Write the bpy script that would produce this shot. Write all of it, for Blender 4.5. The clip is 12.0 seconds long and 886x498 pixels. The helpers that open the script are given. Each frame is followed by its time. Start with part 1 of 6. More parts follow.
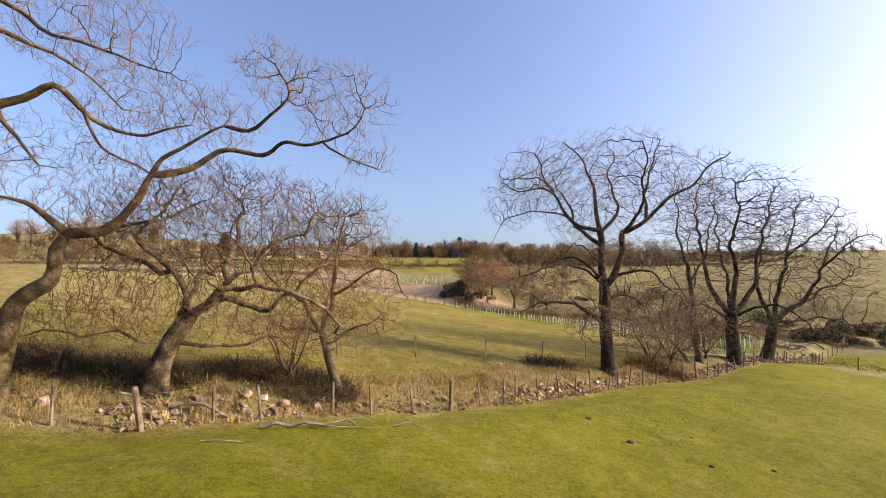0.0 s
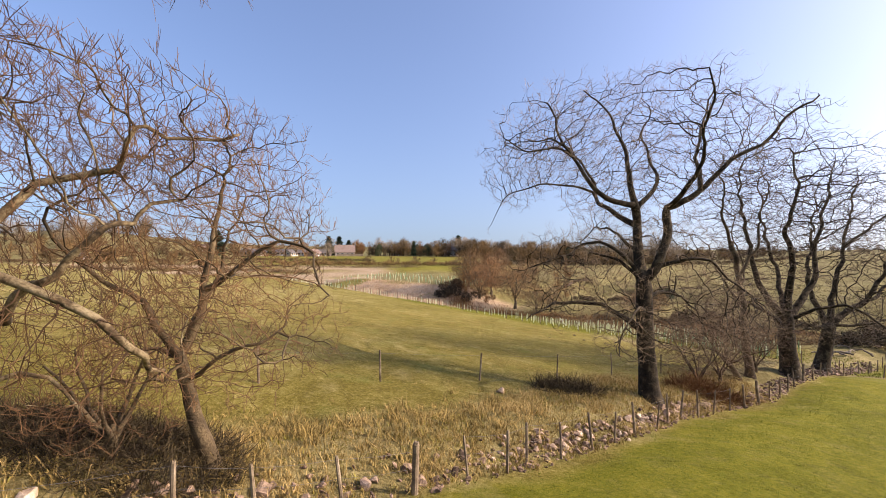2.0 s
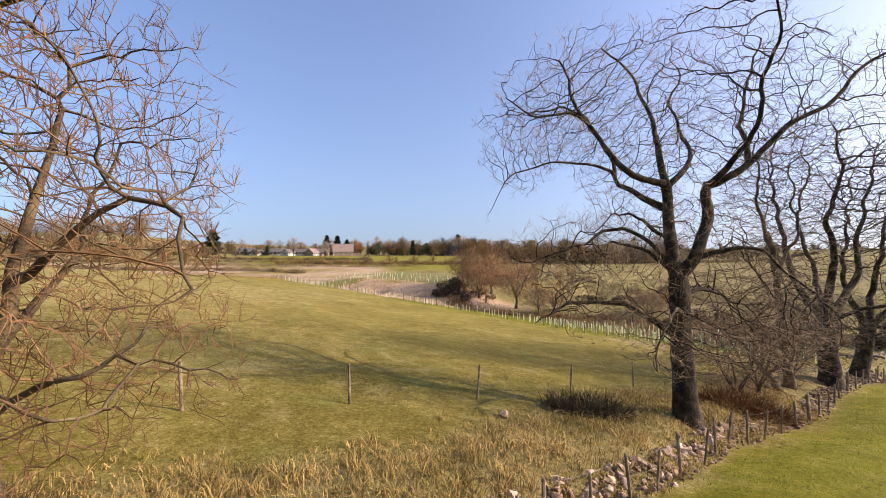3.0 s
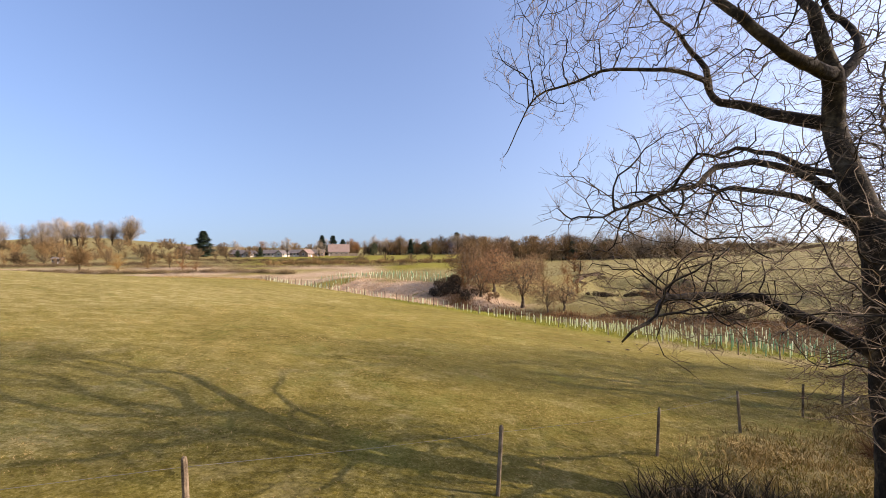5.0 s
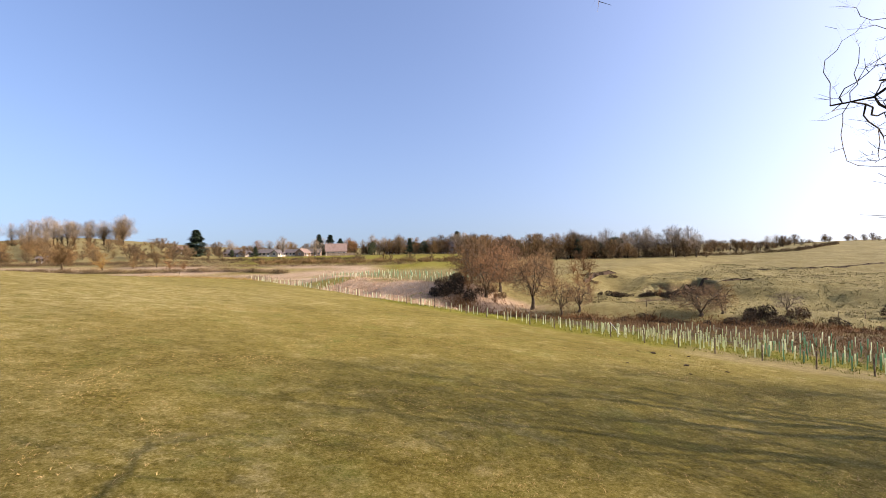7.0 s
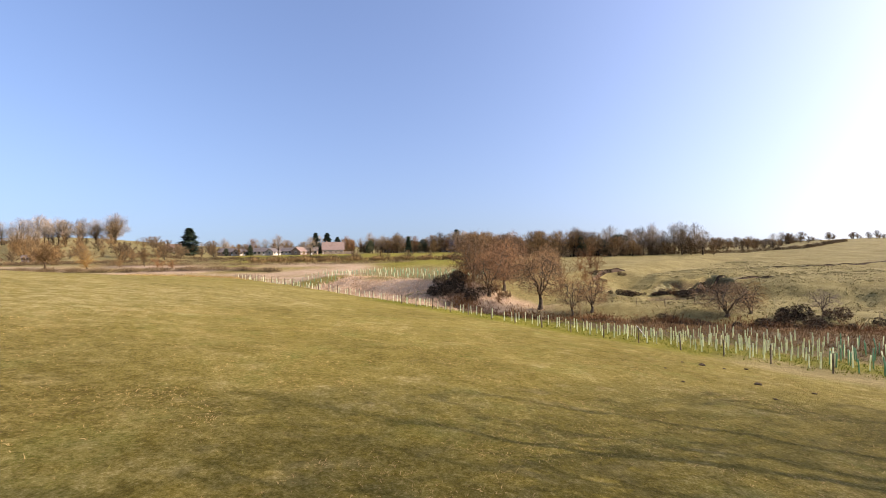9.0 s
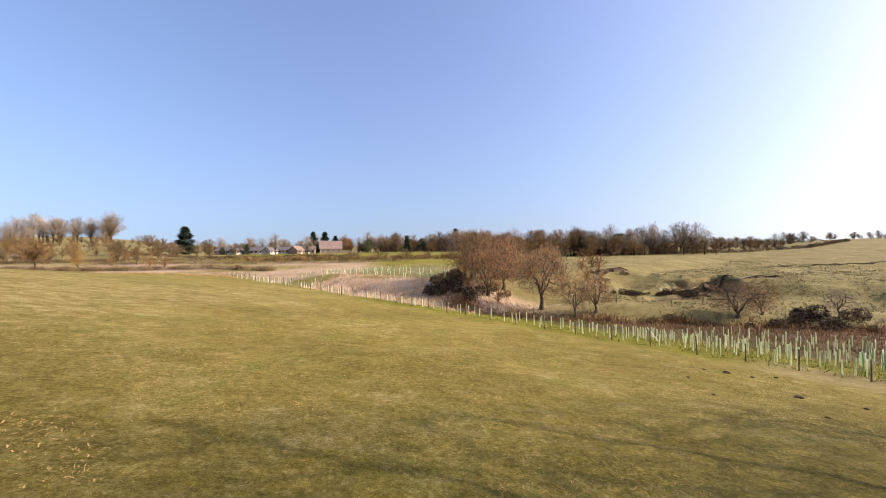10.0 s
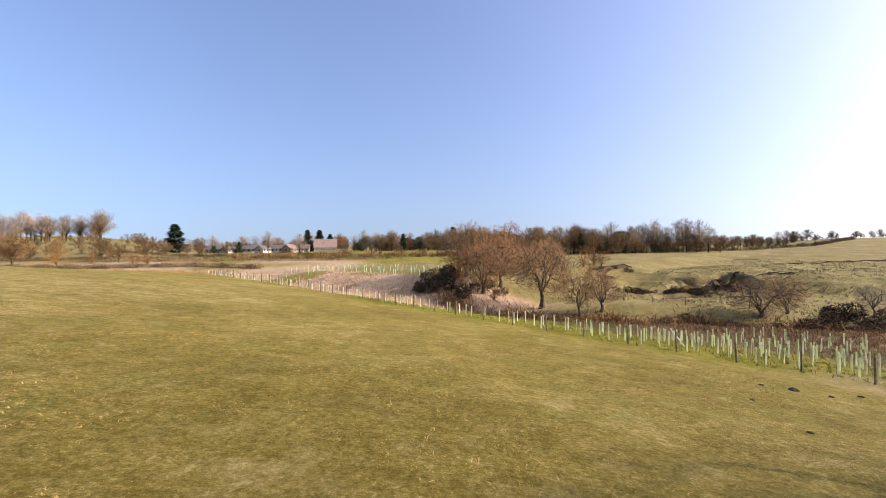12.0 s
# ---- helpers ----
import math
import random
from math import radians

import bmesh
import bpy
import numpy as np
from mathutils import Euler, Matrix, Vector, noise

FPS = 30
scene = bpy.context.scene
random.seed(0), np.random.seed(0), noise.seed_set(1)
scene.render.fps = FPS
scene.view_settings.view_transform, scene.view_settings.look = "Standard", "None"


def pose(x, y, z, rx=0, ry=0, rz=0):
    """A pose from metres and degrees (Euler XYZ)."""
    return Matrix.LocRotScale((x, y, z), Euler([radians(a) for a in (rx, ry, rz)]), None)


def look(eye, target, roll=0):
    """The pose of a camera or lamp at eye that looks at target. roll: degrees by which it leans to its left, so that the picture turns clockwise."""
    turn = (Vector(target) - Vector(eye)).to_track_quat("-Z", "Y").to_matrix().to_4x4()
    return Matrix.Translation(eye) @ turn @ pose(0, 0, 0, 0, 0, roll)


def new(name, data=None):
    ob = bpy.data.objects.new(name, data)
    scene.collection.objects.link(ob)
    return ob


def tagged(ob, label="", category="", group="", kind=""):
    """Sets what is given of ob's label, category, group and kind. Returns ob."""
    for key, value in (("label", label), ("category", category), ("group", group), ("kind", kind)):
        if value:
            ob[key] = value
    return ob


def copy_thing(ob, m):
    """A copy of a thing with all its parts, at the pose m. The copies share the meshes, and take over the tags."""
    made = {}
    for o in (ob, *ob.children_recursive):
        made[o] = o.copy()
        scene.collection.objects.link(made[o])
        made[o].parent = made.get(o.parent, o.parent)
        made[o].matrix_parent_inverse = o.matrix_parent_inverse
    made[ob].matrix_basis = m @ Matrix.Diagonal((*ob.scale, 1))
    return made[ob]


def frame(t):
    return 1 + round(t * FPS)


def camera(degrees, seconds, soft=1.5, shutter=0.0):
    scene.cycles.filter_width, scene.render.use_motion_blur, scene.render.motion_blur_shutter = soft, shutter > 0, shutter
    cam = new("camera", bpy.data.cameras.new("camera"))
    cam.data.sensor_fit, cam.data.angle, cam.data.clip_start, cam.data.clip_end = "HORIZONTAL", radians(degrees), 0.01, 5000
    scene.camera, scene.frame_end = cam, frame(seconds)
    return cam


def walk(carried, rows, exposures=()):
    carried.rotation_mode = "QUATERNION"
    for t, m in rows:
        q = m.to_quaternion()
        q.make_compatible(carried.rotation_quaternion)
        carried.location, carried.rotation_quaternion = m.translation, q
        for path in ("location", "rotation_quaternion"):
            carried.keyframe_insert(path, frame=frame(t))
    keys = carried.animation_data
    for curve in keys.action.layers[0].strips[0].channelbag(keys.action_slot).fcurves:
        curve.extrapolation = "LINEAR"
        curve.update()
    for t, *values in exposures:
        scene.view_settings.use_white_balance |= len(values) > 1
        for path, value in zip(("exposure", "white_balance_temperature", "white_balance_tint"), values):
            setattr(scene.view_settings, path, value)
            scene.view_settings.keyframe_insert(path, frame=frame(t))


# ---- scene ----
cam = camera(90.0, 12.0, soft=0.6)
PATH = [
    (0, (-1.006, -6.278, 8.819), (-1.016, -4.278, 8.817), 0.5),
    (0.5, (-0.809, -4.466, 8.619), (-0.819, -2.466, 8.617), 0.4),
    (1, (-0.548, -2.445, 8.382), (-0.558, -0.445, 8.381), 0.3),
    (1.5, (-0.315, -0.471, 8.137), (-0.324, 1.529, 8.134), 0.5),
    (2, (-0.092, 1.577, 7.902), (-0.1, 3.577, 7.899), 0.5),
    (2.5, (0.124, 3.515, 7.679), (0.115, 5.515, 7.675), 0.6),
    (4.5, (0.677, 12.13, 6.578), (0.675, 14.13, 6.576), -0.8),
    (5, (0.636, 14.111, 6.341), (0.632, 16.111, 6.337), -0.6),
    (5.5, (0.555, 15.97, 6.122), (0.55, 17.97, 6.12), -0.5),
    (6, (0.397, 17.904, 5.976), (0.393, 19.904, 5.972), -0.5),
    (6.5, (0.325, 19.865, 5.71), (0.321, 21.865, 5.706), -0.7),
    (7, (0.277, 21.692, 5.517), (0.275, 23.692, 5.515), -0.7),
    (9, (0.284, 27.703, 4.85), (0.285, 29.703, 4.845), -0.8),
    (9.5, (0.393, 29.104, 4.687), (0.395, 31.104, 4.682), -0.7),
    (10, (0.605, 30.493, 4.49), (0.609, 32.493, 4.484), -0.7),
    (10.5, (0.848, 31.775, 4.265), (0.853, 33.775, 4.259), -0.7),
    (11, (1.124, 33.221, 4.007), (1.131, 35.221, 4.002), -0.7),
    (11.5, (1.373, 34.66, 3.748), (1.382, 36.66, 3.743), -0.7),
    (12, (1.679, 36.269, 3.517), (1.689, 38.269, 3.511), -0.7),
]
walk(cam, [(t, look(eye, target, roll)) for t, eye, target, roll in PATH], [(0, 0.86, 6850, 23), (12, 0.9, 6850, 23)])

# ---- world, sun, exposure ----
SUN_EL, SUN_AZ = 27.0, 92.0           # degrees; azimuth clockwise from +y
world = bpy.data.worlds.new("sky")
scene.world = world
world.use_nodes = True
wn, wl = world.node_tree.nodes, world.node_tree.links
sky = wn.new("ShaderNodeTexSky")
sky.sky_type, sky.sun_disc = "NISHITA", False
sky.sun_elevation, sky.sun_rotation = radians(SUN_EL), radians(SUN_AZ)
sky.air_density, sky.dust_density, sky.ozone_density = 1.0, 4.6, 4.4
sky.altitude = 300
coord, lift = wn.new("ShaderNodeTexCoord"), wn.new("ShaderNodeMapping")
lift.inputs["Location"].default_value = (0, 0, 0.09)
lift.inputs["Scale"].default_value = (1, 1, 0.8)
wl.new(coord.outputs["Generated"], lift.inputs[0])
wl.new(lift.outputs[0], sky.inputs[0])
wl.new(sky.outputs[0], wn["Background"].inputs[0])
wn["Background"].inputs[1].default_value = 0.15
sun = new("sun", bpy.data.lights.new("sun", "SUN"))
sun.data.energy, sun.data.angle, sun.data.color = 3.9, radians(0.45), (1.0, 0.92, 0.77)
sun_way = Vector((math.sin(radians(SUN_AZ)) * math.cos(radians(SUN_EL)), math.cos(radians(SUN_AZ)) * math.cos(radians(SUN_EL)), math.sin(radians(SUN_EL))))
sun.matrix_world = look((0, 0, 60), Vector((0, 0, 60)) - sun_way)

# ---- materials ----


def ramp(nodes, links, source, stops):
    r = nodes.new("ShaderNodeValToRGB")
    e = r.color_ramp.elements
    while len(e) < len(stops):
        e.new(0.5)
    for el, (at, col) in zip(e, stops):
        el.position, el.color = at, (*col, 1.0)
    links.new(source, r.inputs[0])
    return r.outputs[0]


def material(name, stops, scale=4.0, rough=0.9, bump=0.3, bump_scale=30.0, vary=0.25):
    """Colour from two noises (broad and fine) through a ramp, an object-wise shift and a bump."""
    m = bpy.data.materials.new(name)
    m.use_nodes = True
    n, l = m.node_tree.nodes, m.node_tree.links
    b = n["Principled BSDF"]
    geo = n.new("ShaderNodeNewGeometry")
    big, fine = n.new("ShaderNodeTexNoise"), n.new("ShaderNodeTexNoise")
    big.inputs["Scale"].default_value, fine.inputs["Scale"].default_value = scale, bump_scale
    big.inputs["Detail"].default_value, fine.inputs["Detail"].default_value = 5, 4
    for t in (big, fine):
        l.new(geo.outputs["Position"], t.inputs["Vector"])
    mix = n.new("ShaderNodeMath")
    mix.operation = "MULTIPLY_ADD"
    l.new(fine.outputs[0], mix.inputs[0])
    mix.inputs[1].default_value = 0.45
    l.new(big.outputs[0], mix.inputs[2])
    shift = n.new("ShaderNodeMath")
    shift.operation = "SUBTRACT"
    l.new(mix.outputs[0], shift.inputs[0])
    shift.inputs[1].default_value = 0.22
    info = n.new("ShaderNodeObjectInfo")
    rnd = n.new("ShaderNodeMath")
    rnd.operation = "ADD"
    l.new(info.outputs["Random"], rnd.inputs[0])
    l.new(geo.outputs["Random Per Island"], rnd.inputs[1])
    sc = n.new("ShaderNodeMath")
    sc.operation = "MULTIPLY_ADD"
    l.new(rnd.outputs[0], sc.inputs[0])
    sc.inputs[1].default_value = vary * 0.5
    l.new(shift.outputs[0], sc.inputs[2])
    off = n.new("ShaderNodeMath")
    off.operation = "SUBTRACT"
    l.new(sc.outputs[0], off.inputs[0])
    off.inputs[1].default_value = vary * 0.5
    l.new(ramp(n, l, off.outputs[0], stops), b.inputs["Base Color"])
    b.inputs["Roughness"].default_value = rough
    b.inputs["Specular IOR Level"].default_value = 0.25
    if bump:
        bp = n.new("ShaderNodeBump")
        bp.inputs["Strength"].default_value, bp.inputs["Distance"].default_value = bump, 0.03
        l.new(fine.outputs[0], bp.inputs["Height"])
        l.new(bp.outputs[0], b.inputs["Normal"])
    return m


M = {
    "stone": material("stone", [(0.15, (0.09, 0.0558, 0.0341)), (0.42, (0.26, 0.171, 0.1111)), (0.7, (0.43, 0.306, 0.2075)), (0.95, (0.66, 0.522, 0.3779))], 5.0, 0.9, 0.9, 26, 0.8),
    "guard": material("guard", [(0.2, (0.6111, 0.6732, 0.425)), (0.6, (0.7688, 0.792, 0.5566)), (0.9, (0.8378, 0.8514, 0.6679))], 1.0, 0.5, 0.0, 10, 0.3),
    "guard_green": material("guard_green", [(0.2, (0.12, 0.26, 0.14)), (0.6, (0.22, 0.4, 0.22)), (0.9, (0.4, 0.55, 0.36))], 1.0, 0.5, 0.0, 10, 0.3),
    "wire": material("wire", [(0.3, (0.1, 0.095, 0.09)), (0.7, (0.2, 0.19, 0.18))], 3, 0.5, 0.0, 20),
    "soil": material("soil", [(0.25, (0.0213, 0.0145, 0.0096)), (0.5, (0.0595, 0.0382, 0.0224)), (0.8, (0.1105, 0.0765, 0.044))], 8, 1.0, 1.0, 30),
    "deadwood": material("deadwood", [(0.2, (0.08, 0.0562, 0.0374)), (0.5, (0.2, 0.1537, 0.1054)), (0.8, (0.36, 0.2925, 0.2176))], 3, 0.9, 0.6, 24),
    # brown shoots, darkened to carry the tree shade lying on the brambles
    "brush": material("brush", [(0.15, (0.0096, 0.007, 0.0035)), (0.55, (0.036, 0.0242, 0.0105)), (0.95, (0.12, 0.0858, 0.0385))], 1.2, 0.9, 0.0, 10, 0.7),
    "scrub": material("scrub", [(0.2, (0.0764, 0.0466, 0.0162)), (0.55, (0.191, 0.1152, 0.0432)), (0.9, (0.2916, 0.1811, 0.0738))], 0.25, 0.9, 0.0, 4, 0.6),
    "scrub_red": material("scrub_red", [(0.2, (0.0938, 0.0424, 0.0133)), (0.55, (0.221, 0.1048, 0.0351)), (0.9, (0.308, 0.1597, 0.0606))], 0.25, 0.9, 0.0, 4, 0.6),
    "scrub_gold": material("scrub_gold", [(0.2, (0.098, 0.0558, 0.015)), (0.55, (0.252, 0.1426, 0.035)), (0.9, (0.336, 0.2046, 0.065))], 0.25, 0.9, 0.0, 4, 0.5),
    "scrub_grey": material("scrub_grey", [(0.2, (0.1458, 0.1114, 0.0721)), (0.55, (0.3013, 0.2317, 0.1527)), (0.9, (0.4374, 0.343, 0.2349))], 0.25, 0.9, 0.0, 4, 0.5),
    "conifer": material("conifer", [(0.2, (0.008, 0.016, 0.009)), (0.55, (0.024, 0.042, 0.02)), (0.9, (0.06, 0.085, 0.035))], 0.4, 0.85, 0.0, 4, 0.6),
    "ivy": material("ivy", [(0.2, (0.02, 0.03, 0.012)), (0.55, (0.05, 0.06, 0.022)), (0.9, (0.11, 0.11, 0.045))], 0.4, 0.7, 0.0, 4, 0.6),
    "gorse": material("gorse", [(0.2, (0.016, 0.012, 0.006)), (0.55, (0.058, 0.037, 0.018)), (0.95, (0.17, 0.1, 0.045))], 0.6, 0.9, 0.0, 4, 0.7),
    "hedge": material("hedge", [(0.2, (0.0542, 0.035, 0.015)), (0.55, (0.1472, 0.098, 0.045)), (0.9, (0.248, 0.175, 0.09))], 0.2, 0.9, 0.0, 4, 0.6),
    "render_wall": material("render_wall", [(0.3, (0.375, 0.3125, 0.2375)), (0.7, (0.55, 0.475, 0.375))], 0.6, 0.85, 0.1, 12),
    "brick_wall": material("brick_wall", [(0.3, (0.2, 0.14, 0.1)), (0.7, (0.3, 0.22, 0.16))], 0.6, 0.85, 0.1, 12),
    "roof_tile": material("roof_tile", [(0.3, (0.17, 0.116, 0.0897)), (0.7, (0.255, 0.184, 0.1482))], 0.8, 0.85, 0.4, 8),
    "roof_grey": material("roof_grey", [(0.3, (0.08, 0.07, 0.065)), (0.7, (0.15, 0.13, 0.12))], 0.8, 0.85, 0.4, 8),
    "white_trim": material("white_trim", [(0.3, (0.7, 0.7, 0.68)), (0.7, (0.82, 0.82, 0.8))], 1, 0.5, 0.0, 8),
    "pane": material("pane", [(0.3, (0.03, 0.035, 0.04)), (0.7, (0.06, 0.065, 0.07))], 1, 0.08, 0.0, 8),
    "reed_blade": material("reed_blade", [(0.15, (0.2016, 0.12, 0.0626)), (0.5, (0.4536, 0.3, 0.1766)), (0.9, (0.7056, 0.516, 0.342))], 0.4, 0.9, 0.0, 5, 0.7),
    "moor_blade": material("moor_blade", [(0.15, (0.1173, 0.0929, 0.0308)), (0.5, (0.2639, 0.22, 0.088)), (0.9, (0.4105, 0.3519, 0.176))], 0.3, 0.9, 0.0, 5, 0.8),
    "bracken_blade": material("bracken_blade", [(0.15, (0.0827, 0.042, 0.0156)), (0.5, (0.248, 0.138, 0.0537)), (0.9, (0.4408, 0.276, 0.122))], 0.4, 0.9, 0.0, 5, 0.7),
    "straw_blade": material("straw_blade", [(0.15, (0.112, 0.0767, 0.0159)), (0.5, (0.3024, 0.2061, 0.0615)), (0.9, (0.56, 0.3931, 0.1517))], 0.5, 0.9, 0.0, 5, 0.7),
    "green_blade": material("green_blade", [(0.15, (0.0739, 0.0883, 0.01)), (0.5, (0.1725, 0.1882, 0.018)), (0.9, (0.3203, 0.3058, 0.05))], 0.5, 0.9, 0.0, 5, 0.7),
    "olive_blade": material("olive_blade", [(0.15, (0.1449, 0.1179, 0.0158)), (0.5, (0.2415, 0.1987, 0.029)), (0.95, (0.3622, 0.3043, 0.0858))], 0.35, 0.9, 0.0, 5, 0.8),
    "bark": material("bark", [(0.25, (0.0258, 0.0177, 0.0095)), (0.5, (0.0738, 0.0506, 0.0262)), (0.75, (0.1476, 0.1043, 0.0524))], 2.5, 0.95, 0.8, 22),
    "bark_dark": material("bark_dark", [(0.25, (0.0081, 0.0058, 0.003)), (0.48, (0.0284, 0.0196, 0.0104)), (0.62, (0.0675, 0.0491, 0.026)), (0.78, (0.135, 0.1068, 0.0608))], 3.0, 0.95, 1.0, 14),
    "bark_lichen": material("bark_lichen", [(0.25, (0.0224, 0.0151, 0.0078)), (0.5, (0.072, 0.0475, 0.0204)), (0.72, (0.192, 0.1404, 0.066))], 3.0, 0.95, 0.8, 22),
    "bark_pale": material("bark_pale", [(0.25, (0.0179, 0.0122, 0.0066)), (0.45, (0.0838, 0.0554, 0.0268)), (0.6, (0.1975, 0.1497, 0.0803)), (0.8, (0.2753, 0.2162, 0.1249))], 3.0, 0.95, 0.9, 18),
    "twig": material("twig", [(0.2, (0.0528, 0.0318, 0.0158)), (0.6, (0.1408, 0.0832, 0.0447)), (0.9, (0.2288, 0.1436, 0.0735))], 0.8, 0.8, 0.0, 10, 0.5),
    "twig_red": material("twig_red", [(0.2, (0.0407, 0.0204, 0.0085)), (0.6, (0.1178, 0.0605, 0.0239)), (0.9, (0.2196, 0.1238, 0.0532))], 0.8, 0.8, 0.0, 10, 0.5),
    "twig_dark": material("twig_dark", [(0.2, (0.0455, 0.0301, 0.0149)), (0.6, (0.1518, 0.1002, 0.0506)), (0.9, (0.3238, 0.2255, 0.1172))], 0.8, 0.8, 0.0, 10, 0.5),
    "bark_valley": material("bark_valley", [(0.25, (0.03, 0.022, 0.014)), (0.5, (0.09, 0.066, 0.042)), (0.75, (0.18, 0.14, 0.09))], 2.5, 0.95, 0.4, 12),
    "twig_valley": material("twig_valley", [(0.2, (0.084, 0.0475, 0.0185)), (0.6, (0.2128, 0.1216, 0.0475)), (0.9, (0.3584, 0.2185, 0.0924))], 0.5, 0.85, 0.0, 8, 0.6),
    "twig_russet": material("twig_russet", [(0.2, (0.0721, 0.0365, 0.0145)), (0.6, (0.2061, 0.1048, 0.0399)), (0.9, (0.3297, 0.1824, 0.0762))], 0.5, 0.85, 0.0, 8, 0.6),
    "moor_turf": material("moor_turf", [(0.25, (0.09, 0.066, 0.022)), (0.5, (0.19, 0.155, 0.055)), (0.8, (0.34, 0.285, 0.13))], 1.2, 0.95, 0.8, 6),
    "post": material("post", [(0.25, (0.0644, 0.0435, 0.0266)), (0.5, (0.184, 0.1348, 0.0836)), (0.8, (0.3312, 0.261, 0.1748))], 3, 0.9, 0.5, 40),
}


def let_through(m, share):
    """Thin plastic: a share of the light passes through the sheet, scattered."""
    n, l = m.node_tree.nodes, m.node_tree.links
    b, out = n["Principled BSDF"], n["Material Output"]
    glow, mix = n.new("ShaderNodeBsdfTranslucent"), n.new("ShaderNodeMixShader")
    l.new(b.inputs["Base Color"].links[0].from_socket, glow.inputs["Color"])
    mix.inputs[0].default_value = share
    l.new(b.outputs[0], mix.inputs[1])
    l.new(glow.outputs[0], mix.inputs[2])
    l.new(mix.outputs[0], out.inputs["Surface"])


let_through(M["guard"], 0.5)
let_through(M["guard_green"], 0.5)


# ---- land ----
def smooth(v):
    v = np.clip(v, 0.0, 1.0)
    return v * v * (3 - 2 * v)


def wall_line(x):
    """y of the old field wall at x."""
    return np.interp(x, [-60, -24, -11.5, -9.4, -6.9, -5.0, -0.7, 4.8, 10.65, 18.8, 25, 32.0, 45.0, 60], [-8, 1.5, 6.2, 6.9, 8.8, 10.4, 12.7, 16.9, 22.5, 28.4, 34.1, 39.5, 49, 62])


def field(x, y):
    x, y = np.clip(x, -110, 60) / 50, np.clip(y, -25, 132) / 50
    return 3.32 - 6.016 * x - 2.682 * y + 1.174 * x * x - 0.045 * x * y - 1.1 * y * y + 0.851 * x**3 - 0.544 * x * x * y + 0.129 * x * y * y + 0.325 * y**3


SCARS = ((53.0, 120, 7.0, 5.0, -5.4), (45.0, 113, 4.5, 3.0, -6.0))


def scar(x, y, cx, cy, rx, ry, grow=1.0):
    """Share of an eroded hollow with a ragged, steep rim."""
    a = np.arctan2((y - cy) / ry, (x - cx) / rx)
    ragged = 1 + 0.2 * np.sin(3 * a + cx) + 0.1 * np.sin(5 * a + cy)
    ragged = ragged + 0.2 * np.sin(x * 0.6 + cy) + 0.08 * np.sin(x * 1.25 + y * 0.5)
    return np.exp(-((np.sqrt(((x - cx) / rx) ** 4 + ((y - cy) / ry) ** 4) * ragged / grow**2) ** 8))


